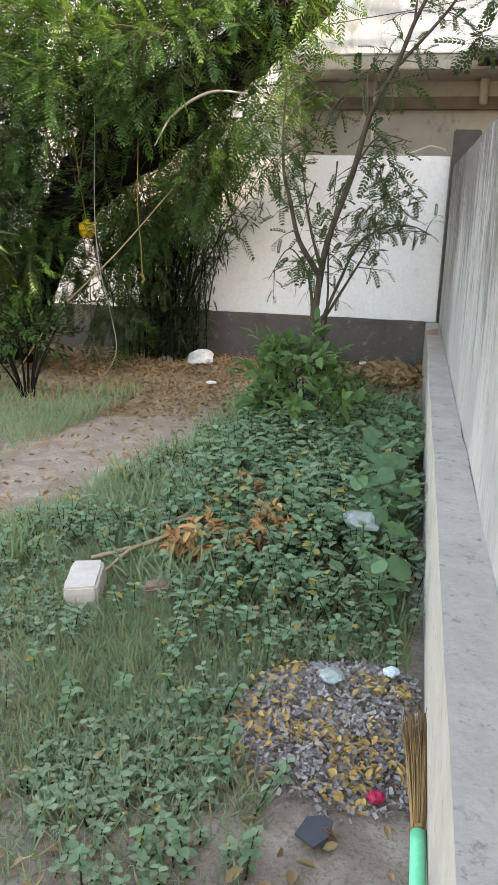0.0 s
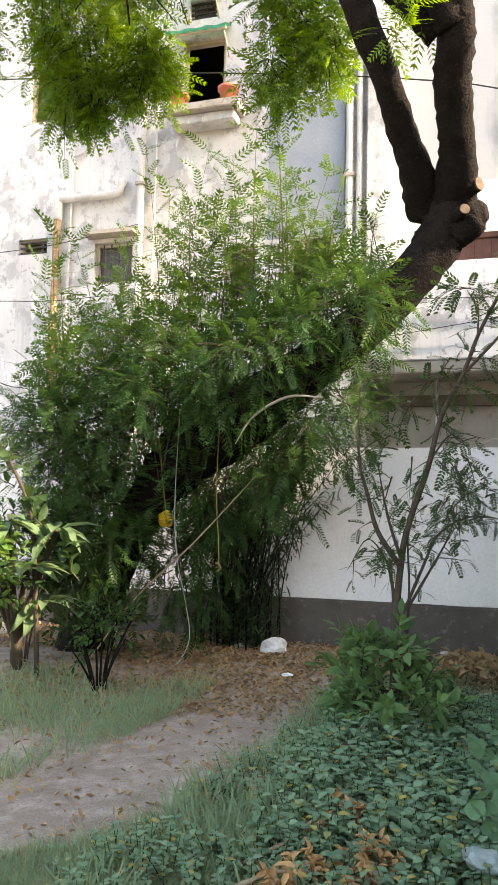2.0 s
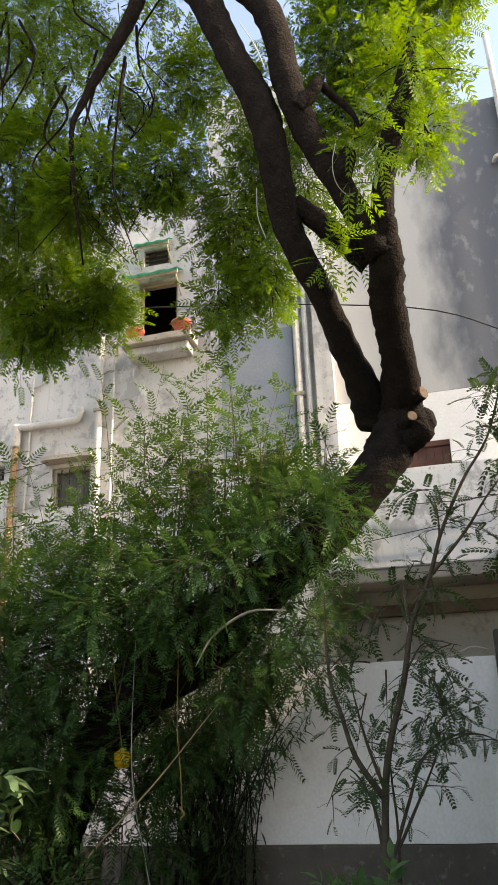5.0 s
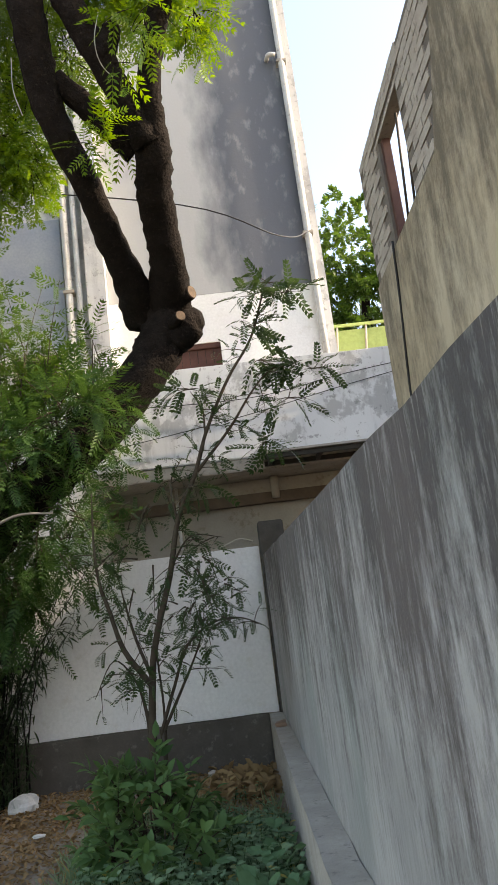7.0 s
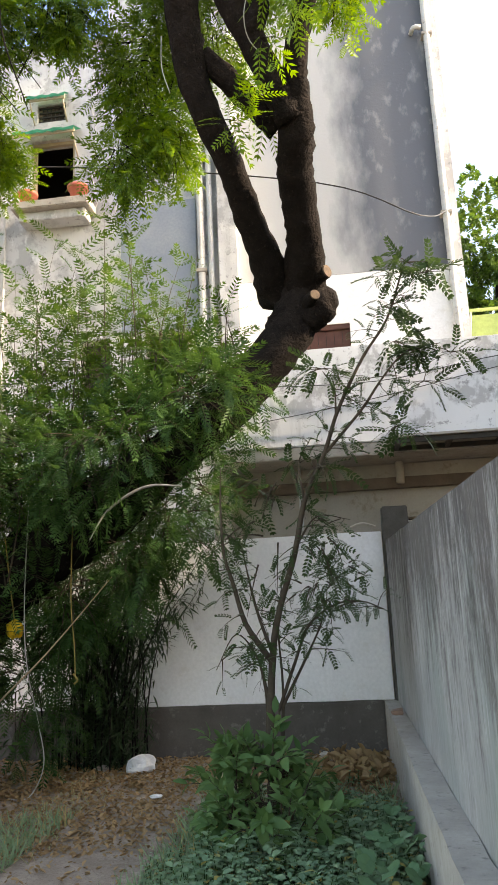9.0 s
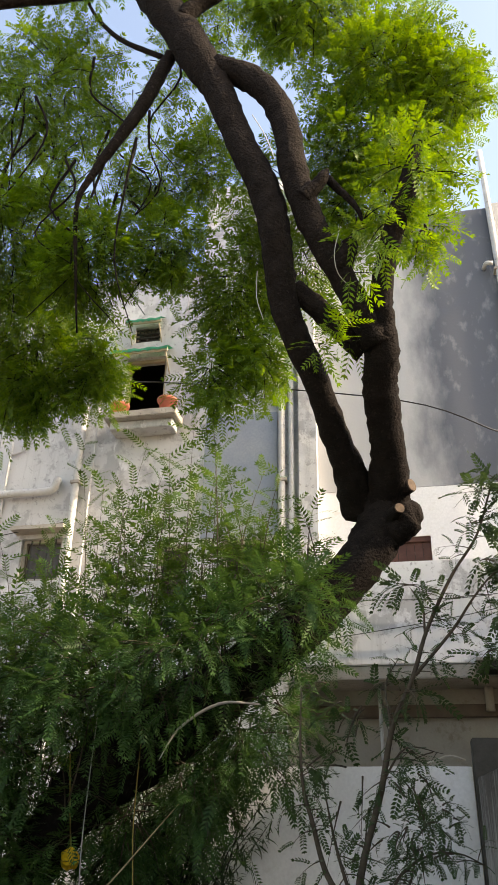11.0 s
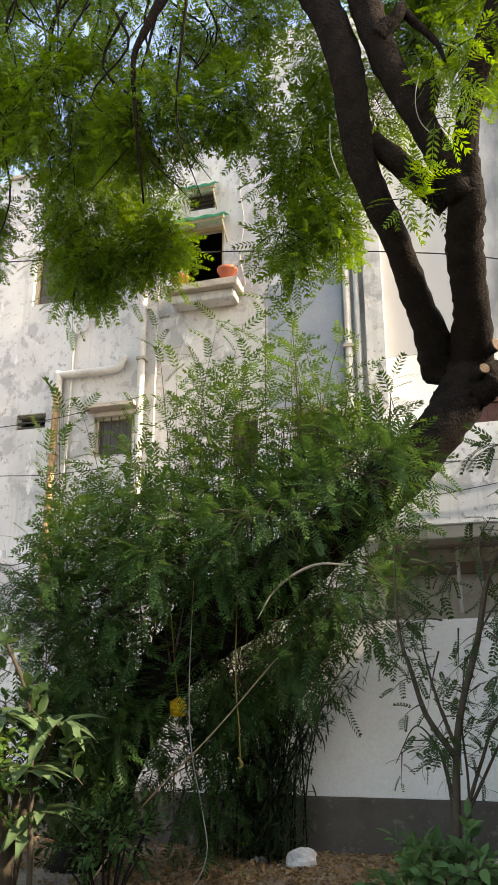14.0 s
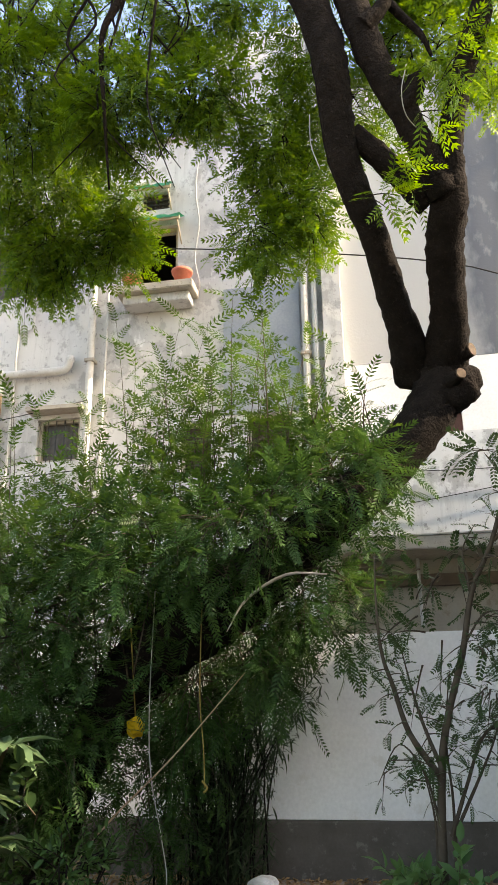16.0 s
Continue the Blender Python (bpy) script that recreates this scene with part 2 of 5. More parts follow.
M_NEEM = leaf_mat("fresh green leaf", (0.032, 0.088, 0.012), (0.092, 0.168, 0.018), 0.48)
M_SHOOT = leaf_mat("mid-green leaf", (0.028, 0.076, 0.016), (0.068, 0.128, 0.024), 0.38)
# darker than the crown's leaf: shade under the crown is put into this colour
M_SHADELEAF = leaf_mat("green leaf darkened for shade", (0.018, 0.054, 0.014), (0.042, 0.092, 0.024), 0.3)
M_BUSHLEAF = leaf_mat("deep green bush leaf", (0.042, 0.105, 0.038), (0.095, 0.175, 0.06), 0.3, 0.5)
M_BAMBOO = leaf_mat("grey-green narrow leaf", (0.016, 0.036, 0.015), (0.038, 0.066, 0.028), 0.2)
M_SAPLEAF = leaf_mat("dull green leaf", (0.020, 0.044, 0.016), (0.042, 0.078, 0.026), 0.3)
M_WEED = leaf_mat("weed leaf", (0.095, 0.18, 0.105), (0.19, 0.29, 0.165), 0.3, 0.6, (0.33, 0.28, 0.09))
M_WEED2 = leaf_mat("grey-green herb leaf", (0.15, 0.225, 0.14), (0.23, 0.31, 0.19), 0.3, 0.6, (0.3, 0.24, 0.1))
M_VINE = leaf_mat("gourd leaf", (0.055, 0.13, 0.065), (0.095, 0.185, 0.09), 0.25, 0.6)
M_PLUM = leaf_mat("broad glossy leaf", (0.08, 0.14, 0.075), (0.14, 0.21, 0.10), 0.25, 0.35)
M_BUSH = leaf_mat("light green bush leaf", (0.05, 0.12, 0.03), (0.10, 0.19, 0.045), 0.35, 0.4)
M_GRASS = leaf_mat("grass blade", (0.13, 0.20, 0.115), (0.21, 0.29, 0.165), 0.35, 0.7, (0.32, 0.27, 0.12))
M_DRYGRASS = leaf_mat("dry grass", (0.36, 0.31, 0.18), (0.25, 0.27, 0.13), 0.3, 0.7)
M_LITTER = leaf_mat("dead leaf", (0.20, 0.125, 0.065), (0.33, 0.23, 0.115), 0.15, 0.8)
M_YLITTER = leaf_mat("yellow fallen leaf", (0.48, 0.34, 0.11), (0.38, 0.26, 0.10), 0.2, 0.6)
M_ASH = leaf_mat("grey ash and scraps", (0.19, 0.17, 0.155), (0.38, 0.345, 0.32), 0.05, 0.9)
M_DRYTWIG = rough_mat("dry twig", (0.33, 0.25, 0.16), (0.25, 0.18, 0.11), 20, 0.9, 0.3, 80)
M_BROOM = leaf_mat("broom straw", (0.19, 0.105, 0.045), (0.30, 0.19, 0.085), 0.05, 0.7)
M_MINT = plain("mint green plastic", (0.10, 0.62, 0.36), 0.4, 0, 0.1)
M_CEMENTBLOCK = rough_mat("whitewashed cement block", (0.50, 0.45, 0.39), (0.40, 0.355, 0.30), 8, 0.9, 0.4, 50)
M_BRICK = rough_mat("old brick", (0.34, 0.22, 0.16), (0.25, 0.16, 0.12), 9, 0.9, 0.5, 60)
M_PALEBRICK = rough_mat("weathered pale brick", (0.42, 0.38, 0.33), (0.33, 0.29, 0.25), 6, 0.92, 0.5, 50, (0.24, 0.21, 0.18))
M_MORTAR = rough_mat("crumbled dark mortar", (0.17, 0.15, 0.13), (0.12, 0.105, 0.09), 9, 0.95, 0.6, 50)
M_BLACK = plain("black slate shard", (0.06, 0.065, 0.075), 0.5)
M_FILM = plain("thin clear plastic", (0.30, 0.36, 0.33), 0.3)
M_PAPER = plain("white scrap", (0.75, 0.75, 0.74), 0.7)
M_YELLOW = plain("yellow cloth", (0.75, 0.47, 0.02), 0.8)
M_ROPE = rough_mat("yellow rope", (0.26, 0.19, 0.05), (0.19, 0.14, 0.04), 60, 0.8, 0.3, 90)
M_WIRE = plain("black cable", (0.03, 0.03, 0.03), 0.6)
M_GREYWIRE = plain("grey cable", (0.40, 0.39, 0.36), 0.7)
M_LIME = plain("lime green sheet", (0.38, 0.48, 0.16), 0.6)


# ---- mesh helpers ----
def fast_mesh(name, V, Q):
    """A mesh from an array of points and an array of faces with equal corners."""
    V, Q = np.asarray(V, "f"), np.asarray(Q, "i")
    me = bpy.data.meshes.new(name)
    me.vertices.add(len(V))
    me.vertices.foreach_set("co", V.ravel())
    k = Q.shape[1]
    me.loops.add(Q.size)
    me.loops.foreach_set("vertex_index", Q.ravel())
    me.polygons.add(len(Q))
    me.polygons.foreach_set("loop_start", np.arange(0, Q.size, k, dtype="i"))
    me.update(calc_edges=True)
    return me


def part(name, data, material, parent=None, label="", smooth=False):
    """Links a bmesh or mesh as one object, under a thing or a part."""
    if isinstance(data, bmesh.types.BMesh):
        me = bpy.data.meshes.new(name)
        data.to_mesh(me)
        data.free()
    else:
        me = data
    me.materials.append(material)
    if smooth:
        me.polygons.foreach_set("use_smooth", [True] * len(me.polygons))
    ob = new(name, me)
    if parent:
        ob.parent = parent
    if label:
        tagged(ob, label)
    return ob


def thing(name, place, label, category, group="", kind=""):
    ob = new(name)
    ob.empty_display_size = 0.1
    ob.location = place
    return tagged(ob, label, category, group, kind)


def box(x0, x1, y0, y1, z0, z1, bevel=0.0, bm=None):
    bm = bm or bmesh.new()
    r = bmesh.ops.create_cube(bm, size=1, matrix=Matrix.Translation(((x0 + x1) / 2, (y0 + y1) / 2, (z0 + z1) / 2)) @ Matrix.Diagonal((x1 - x0, y1 - y0, z1 - z0, 1)))
    if bevel:
        ed = list({e for v in r["verts"] for e in v.link_edges})
        bmesh.ops.bevel(bm, geom=ed, offset=bevel, segments=2, affect="EDGES")
    return bm


def roughen(bm, amount, scale=6.0):
    for v in bm.verts:
        v.co += amount * noise.noise_vector(v.co * scale)
    return bm


def cut(bm, axis, values):
    """Slices a mesh at the given places along an axis, so that it can be roughened."""
    no = Vector([1 if k == axis else 0 for k in range(3)])
    for v in values:
        bmesh.ops.bisect_plane(bm, geom=bm.verts[:] + bm.edges[:] + bm.faces[:], plane_co=no * v, plane_no=no)
    return bm


def wall_xz(x0, x1, z0, z1, y, thick, holes=()):
    """A wall that faces -y, with openings (x0, x1, z0, z1) through its thickness."""
    xs = sorted({x0, x1, *[h[0] for h in holes], *[h[1] for h in holes]})
    zs = sorted({z0, z1, *[h[2] for h in holes], *[h[3] for h in holes]})
    bm = bmesh.new()
    solid = lambda i, k: 0 <= i < len(xs) - 1 and 0 <= k < len(zs) - 1 and not any(h[0] <= (xs[i] + xs[i + 1]) / 2 <= h[1] and h[2] <= (zs[k] + zs[k + 1]) / 2 <= h[3] for h in holes)
    q = lambda *c: bm.faces.new([bm.verts.new(v) for v in c])
    for i in range(len(xs) - 1):
        for k in range(len(zs) - 1):
            if not solid(i, k):
                continue
            a, b, c, d, e = xs[i], xs[i + 1], zs[k], zs[k + 1], y + thick
            q((a, y, c), (b, y, c), (b, y, d), (a, y, d))
            q((b, e, c), (a, e, c), (a, e, d), (b, e, d))
            if not solid(i - 1, k):
                q((a, e, c), (a, y, c), (a, y, d), (a, e, d))
            if not solid(i + 1, k):
                q((b, y, c), (b, e, c), (b, e, d), (b, y, d))
            if not solid(i, k - 1):
                q((a, e, c), (b, e, c), (b, y, c), (a, y, c))
            if not solid(i, k + 1):
                q((a, y, d), (b, y, d), (b, e, d), (a, e, d))
    bmesh.ops.remove_doubles(bm, verts=bm.verts, dist=0.0005)
    return bm


def smooth_line(pts, steps=6):
    """A smooth curve through points (and radii as a fourth number)."""
    P = np.array(pts, float)
    P = np.vstack([2 * P[0] - P[1], P, 2 * P[-1] - P[-2]])
    out = []
    for i in range(1, len(P) - 2):
        for s in np.arange(steps) / steps:
            a, b, c, d = P[i - 1:i + 3]
            out.append(0.5 * (2 * b + (c - a) * s + (2 * a - 5 * b + 4 * c - d) * s * s + (3 * b - a - 3 * c + d) * s ** 3))
    out.append(P[-2])
    return np.array(out)


def tube_geo(P, R, sides=8, wobble=0.0, rng=None):
    """Points and quads of a tapered tube along P with radii R, closed at both ends by a fine point."""
    P, R = np.asarray(P, float), np.asarray(R, float)
    P = np.vstack([P[:1], P, P[-1:]])
    R = np.concatenate([[R[0] * 0.02], R, [R[-1] * 0.02]])
    T = np.gradient(P, axis=0)
    T[0], T[-1] = T[1], T[-2]
    T /= np.linalg.norm(T, axis=1)[:, None] + 1e-9
    ref = np.array([0.0, 0, 1]) if abs(T[:, 2]).mean() < 0.8 else np.array([1.0, 0, 0])
    A = np.cross(T, ref)
    A /= np.linalg.norm(A, axis=1)[:, None] + 1e-9
    B = np.cross(T, A)
    ang = np.arange(sides) * 2 * math.pi / sides
    rr = R[:, None] * np.ones(sides)
    if wobble and rng is not None:
        rr = rr * (1 + wobble * rng.standard_normal(rr.shape))
    V = P[:, None] + rr[..., None] * (A[:, None] * np.cos(ang)[None, :, None] + B[:, None] * np.sin(ang)[None, :, None])
    i, j = np.meshgrid(np.arange(len(P) - 1), np.arange(sides), indexing="ij")
    a, b = i * sides + j, i * sides + (j + 1) % sides
    Q = np.stack([a, b, b + sides, a + sides], -1).reshape(-1, 4)
    return V.reshape(-1, 3), Q


def join_geo(parts):
    V, Q, k = [], [], 0
    for v, q in parts:
        V.append(v)
        Q.append(q + k)
        k += len(v)
    return np.vstack(V), np.vstack(Q)


def tube(name, pts, radius, material, parent=None, sides=8, steps=6, label="", wobble=0.0):
    """A round bar, pipe, cable or limb through points; radius: a number, or one for each point."""
    r = [radius] * len(pts) if isinstance(radius, (int, float)) else radius
    L = smooth_line([(*p, q) for p, q in zip(pts, r)], steps)
    V, Q = tube_geo(L[:, :3], L[:, 3], sides, wobble, np.random.default_rng(len(pts)))
    return part(name, fast_mesh(name, V, Q), material, parent, label, True)


# ---- leaves ----
def leaflet(base, d, length, width, sag=0.15):
    """Four corners of a lance-shaped leaflet in the leaf's own plane."""
    d = np.array(d, float) / np.linalg.norm(d)
    s = np.array([-d[1], d[0], 0])
    b = np.array(base, float)
    z = np.array([0, 0, 1.0])
    return [b, b + d * length * 0.45 + s * width / 2 - z * sag * length * 0.3, b + d * length - z * sag * length, b + d * length * 0.45 - s * width / 2 - z * sag * length * 0.3]


def pinnate(pairs, ll, lw, droop, start=0.18, angle=58):
    """A feather leaf one unit long: pairs of leaflets on a stalk that droops."""
    V = []
    z = lambda s: 0.10 * s - droop * s * s
    for i in range(pairs):
        s = start + (0.97 - start) * i / (pairs - 1)
        k = 0.6 + 0.4 * math.sin(math.pi * (0.2 + 0.75 * i / pairs))
        for side in (-1, 1):
            a = radians(angle - 18 * s)
            V += leaflet((0, s, z(s)), (side * math.sin(a), math.cos(a), 0), ll * k, lw)
    V += leaflet((0, 0.97, z(0.97)), (0, 1, 0), ll * 0.8, lw)
    w = 0.006
    for i in range(3):
        a, b = i / 3, (i + 1) / 3
        V += [(-w, a, z(a)), (w, a, z(a)), (w, b, z(b)), (-w, b, z(b))]
    V = np.array(V)
    return V, np.arange(len(V)).reshape(-1, 4)


def oval(width, fold=0.12, droop=0.15):
    """A simple leaf one unit long: two halves of two quads, folded at the rib."""
    V = []
    z = lambda s: -droop * s * s
    st = [(0.0, 0.03), (0.3, 0.42), (0.68, 0.40), (1.0, 0.02)]
    for side in (-1, 1):
        for (a, wa), (b, wb) in zip(st, st[1:]):
            q = [(0, a, z(a)), (side * wa * width, a, z(a) + fold * wa), (side * wb * width, b, z(b) + fold * wb), (0, b, z(b))]
            V += q if side > 0 else q[::-1]
    return np.array(V, float), None


def weld(V):
    u, inv = np.unique(np.round(V, 5), axis=0, return_inverse=True)
    return u, inv.reshape(-1, 4)


def oval_leaf(width, fold=0.12, droop=0.15):
    return weld(oval(width, fold, droop)[0])


def place(template, pos, fwd, up, size):
    """Copies of a leaf, each at its place, along its direction, with its upper side up."""
    TV, TQ = template
    pos, fwd, up, size = (np.asarray(a, float) for a in (pos, fwd, up, size))
    y = fwd / (np.linalg.norm(fwd, axis=1)[:, None] + 1e-9)
    x = np.cross(y, up)
    x /= np.linalg.norm(x, axis=1)[:, None] + 1e-9
    z = np.cross(x, y)
    V = pos[:, None] + size[:, None, None] * (TV[None, :, 0:1] * x[:, None] + TV[None, :, 1:2] * y[:, None] + TV[None, :, 2:3] * z[:, None])
    Q = TQ[None] + (np.arange(len(pos)) * len(TV))[:, None, None]
    return V.reshape(-1, 3), Q.reshape(-1, TQ.shape[1])


NEEM = [pinnate(6, 0.27, 0.080, 0.25), pinnate(6, 0.29, 0.085, 0.45), pinnate(7, 0.25, 0.074, 0.15)]
FERN = [pinnate(8, 0.23, 0.062, 0.2), pinnate(9, 0.21, 0.058, 0.4)]
MORINGA = [pinnate(7, 0.25, 0.125, 0.3), pinnate(6, 0.27, 0.135, 0.45)]


class Foliage:
    """Gathers twigs and leaves, then makes one mesh of each."""

    def __init__(self, seed):
        self.rng = np.random.default_rng(seed)
        self.leaf, self.twig = [], []

    def shoot(self, p, d, length, count, size, sag=0.3, spread=62, thick=0.006, bare=0.15):
        r = self.rng
        d = np.array(d, float) / np.linalg.norm(d)
        s = np.linspace(0, 1, 7)[:, None]
        side = r.standard_normal(3) * 0.1
        P = np.array(p, float) + d * length * s + (np.array([0, 0, -sag]) + side) * length * s ** 2
        self.twig.append((P, thick * (1.15 - s[:, 0])))
        turn = r.uniform(0, 6.28)
        for i in range(count):
            u = bare + (1 - bare) * (i + r.uniform(0, 0.8)) / count
            q = np.array([np.interp(u, s[:, 0], P[:, k]) for k in range(3)])
            t = d + np.array([0, 0, -2 * sag * u])
            t /= np.linalg.norm(t)
            a = np.cross(t, [0.3, 0.2, 1])
            a /= np.linalg.norm(a) + 1e-9
            b = np.cross(t, a)
            turn += 2.4 + r.uniform(-0.4, 0.4)
            out = a * math.cos(turn) + b * math.sin(turn)
            sp = radians(spread * (1.15 - 0.55 * u) + r.uniform(-12, 12))
            f = t * math.cos(sp) + out * math.sin(sp)
            self.leaf.append((q, f, np.array([0, 0, 1]) + 0.35 * r.standard_normal(3), size * r.uniform(0.65, 1.15) * (1 - 0.25 * u)))

    def cloud(self, c, rad, shoots, length, count, size, way=(0, 0, 0), sag=0.4, spread=62):
        """Shoots that start inside an egg-shaped space and reach outward, bent towards way."""
        r = self.rng
        for _ in range(shoots):
            v = r.standard_normal(3)
            v /= np.linalg.norm(v)
            p = np.array(c) + np.array(rad) * v * r.uniform(0, 1) ** 0.45
            self.shoot(p, v * 0.7 + np.array(way) + 0.35 * r.standard_normal(3), length * r.uniform(0.6, 1.3), count, size, sag, spread)

    def leaves(self, templates):
        out = []
        for k, t in enumerate(templates):
            sel = self.leaf[k::len(templates)]
            if sel:
                out.append(place(t, *[np.array(a) for a in zip(*sel)]))
        return fast_mesh("crown", *join_geo(out))

    def twigs(self, sides=4):
        return fast_mesh("twigs", *join_geo([tube_geo(P, R, sides) for P, R in self.twig]))


# ---- ground ----
def rise(x, y):
    """Height of the uneven soil."""
    return 0.035 * noise.noise(Vector((x * 0.9, y * 0.9, 0))) + 0.012 * noise.noise(Vector((x * 4, y * 4, 3)))


gx = np.concatenate([[-1500, -300, -80, -30, -15], np.arange(-9, 1.21, 0.12), [3, 8, 20, 80, 300, 1500]])
gy = np.concatenate([[-1500, -300, -60, -15, -5], np.arange(-1, 10.21, 0.12), [13, 18, 30, 80, 300, 1500]])
GV = np.array([(x, y, rise(x, y) if -9 < x < 1.2 and -1 < y < 10.2 else -0.02) for x in gx for y in gy])
ii, jj = np.meshgrid(np.arange(len(gx) - 1), np.arange(len(gy) - 1), indexing="ij")
ga = ii * len(gy) + jj
ground = part("ground", fast_mesh("ground", GV, np.stack([ga, ga + len(gy), ga + len(gy) + 1, ga + 1], -1).reshape(-1, 4)), M_GROUND, smooth=True)
tagged(ground, "bare brown garden soil with a trodden footpath", "ground", kind="structure")

# ---- boundary wall with its ledge ----
bwall = tagged(new("boundary_wall"), "tall grey cement boundary wall streaked with black algae", "wall", kind="structure")
bm = box(0.135, 0.34, -3.5, 9.72, 0.0, 2.0)
cut(bm, 1, np.arange(-3.2, 9.6, 0.3))
for v in bm.verts:
    if v.co.z > 1:
        v.co.z = 1.558 + 0.0548 * v.co.y + 0.012 * noise.noise(Vector((0, v.co.y * 2.3, 0)))
    v.co.x += 0.006 * noise.noise(Vector((3, v.co.y * 1.3, v.co.z)))
part("wall_face", bm, M_BOUND, bwall)
bm = box(0.0, 0.132, -3.5, 9.78, -0.05, 0.5)
cut(bm, 1, np.arange(-3.2, 9.6, 0.25))
part("ledge", roughen(bm, 0.006, 5), M_LEDGE, bwall, "worn cement ledge along the wall's foot")
bm = box(0.115, 0.385, 9.73, 9.99, 0.0, 2.45, 0.012)
part("end_post", roughen(cut(bm, 2, np.arange(0.2, 2.4, 0.2)), 0.006), M_GREYPOST, bwall, "square grey cement end post")
bits = thing("broken_brick_bit", (0.06, 8.65, 0.5), "small dark broken brick bit on the cement ledge", "rubble")
part("chip", roughen(box(-0.05, 0.04, -0.09, 0.07, 0.0, 0.035, 0.008), 0.02, 20), M_BRICK, bits)

# ---- white compound wall on a dark plinth ----
cwall = tagged(new("compound_wall"), "white limewashed compound wall on a dark cement plinth", "wall", kind="structure")
bm = box(-9.0, -0.004, 9.8, 10.02, -0.1, 0.5, 0.012)
part("plinth", roughen(cut(bm, 0, np.arange(-8.8, -0.1, 0.25)), 0.008, 4), M_PLINTH, cwall, "damp dark grey cement plinth")
bm = box(-4.9, 0.10, 9.84, 9.98, 0.503, 2.2, 0.006)
part("wall_face", roughen(cut(bm, 0, np.arange(-4.7, 0, 0.35)), 0.005, 3), M_WHITE, cwall, "white limewashed wall")

# ---- the apartment building ----
Y = 11.7
house = thing("apartment_building", (-3, Y, 0), "old three-storey apartment building with stained grey and white plaster", "building", kind="structure")
house.location = (0, 0, 0)
WIN_POT, WIN_GRILLE, WIN_BROWN, VENT = (-4.62, -3.94, 7.46, 8.66), (-4.54, -4.09, 8.98, 9.30), (-7.28, -6.48, 7.66, 8.7), (-7.36, -6.84, 5.47, 5.72)
LOW = [(-3.85, -3.35, 4.55, 5.35), (-2.9, -2.25, 4.75, 5.38), (-6.0, -5.35, 4.9, 5.56)]
part("wall_left_wing", wall_xz(-7.95, -3.4, -0.1, 10.25, Y, 0.25, [WIN_POT, WIN_GRILLE, WIN_BROWN, VENT, LOW[0], LOW[2]]), M_FACADE, house)
part("wall_stair_tower", wall_xz(-3.397, -1.6, -0.1, 12.3, Y - 0.004, 0.25, [LOW[1]]), M_FACADE, house)
DOOR = (-0.68, 0.0, 3.4, 5.28)
part("wall_lower_band", wall_xz(-1.597, 1.6, 3.3, 6.0, Y - 0.002, 0.25, [DOOR]), M_WHITE, house)
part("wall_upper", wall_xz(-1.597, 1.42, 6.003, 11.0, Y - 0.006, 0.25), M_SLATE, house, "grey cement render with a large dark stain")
part("corner_strip", box(1.423, 1.6, Y - 0.05, Y + 0.2, 4.3, 11.05), M_FACADE, house)
part("side_wall", box(-8.2, -7.953, Y, Y + 7, -0.1, 10.25), M_FACADE, house)
part("side_wall", box(1.35, 1.597, Y + 0.252, Y + 7, -0.1, 10.95), M_FACADE2, house)
part("roof", box(-7.95, -3.4, Y + 0.25, Y + 7, 9.7, 9.9), M_LEDGE, house)
part("roof", box(-3.397, 1.34, Y + 0.25, Y + 7, 10.6, 10.8), M_LEDGE, house)
part("roof_parapet", box(-8.0, -3.41, Y - 0.05, Y + 0.02, 10.252, 10.32), M_LEDGE, house)
part("blue_grey_panel", box(-3.22, -2.1, Y - 0.03, Y - 0.005, 5.4, 7.4), M_BLUEGREY, house, "blue-grey rendered wall panel")
part("pilaster", roughen(cut(box(-1.76, -1.5, Y - 0.16, Y - 0.008, 4.4, 12.2), 2, np.arange(4.6, 12, 0.2)), 0.012, 5), M_FACADE, house, "rough pale plaster pilaster")
# room backs and slabs painted near black in place of indoor shade
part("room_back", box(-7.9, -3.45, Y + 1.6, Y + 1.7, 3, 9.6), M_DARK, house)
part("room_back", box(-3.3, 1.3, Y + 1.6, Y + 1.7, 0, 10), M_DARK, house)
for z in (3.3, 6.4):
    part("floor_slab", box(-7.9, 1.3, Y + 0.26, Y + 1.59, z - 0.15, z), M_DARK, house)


def window(name, h, frame_material, bars=0, slats=0, depth=0.1, label="", pane=True):
    """A window in an opening: a frame of four bars, a pane, and upright bars or slats."""
    x0, x1, z0, z1 = h
    w = tagged(new(name), label or "weathered window in the plaster wall", "")
    w.parent = house
    y, t = Y + depth, 0.05
    fr = bmesh.new()
    for a in ((x0 + .002, x0 + t, z0 + .002, z1 - .002), (x1 - t, x1 - .002, z0 + .002, z1 - .002), (x0 + t, x1 - t, z0 + .002, z0 + t), (x0 + t, x1 - t, z1 - t, z1 - .002)):
        box(a[0], a[1], y - 0.03, y + 0.03, a[2], a[3], 0, fr)
    part("window_frame", fr, frame_material, w)
    if pane:
        part("pane", box(x0 + t, x1 - t, y + 0.035, y + 0.045, z0 + t, z1 - t), M_GLASS, w)
    for i in range(bars):
        x = x0 + (i + 1) * (x1 - x0) / (bars + 1)
        part("bar", box(x - 0.008, x + 0.008, y - 0.045, y - 0.032, z0 + .01, z1 - .01), M_IRON, w)
    for i in range(slats):
        z = z0 + (i + 0.5) * (z1 - z0) / slats
        part("slat", box(x0 + .01, x1 - .01, y - 0.06, y - 0.035, z - 0.012, z + 0.012), M_IRON, w)
    return w


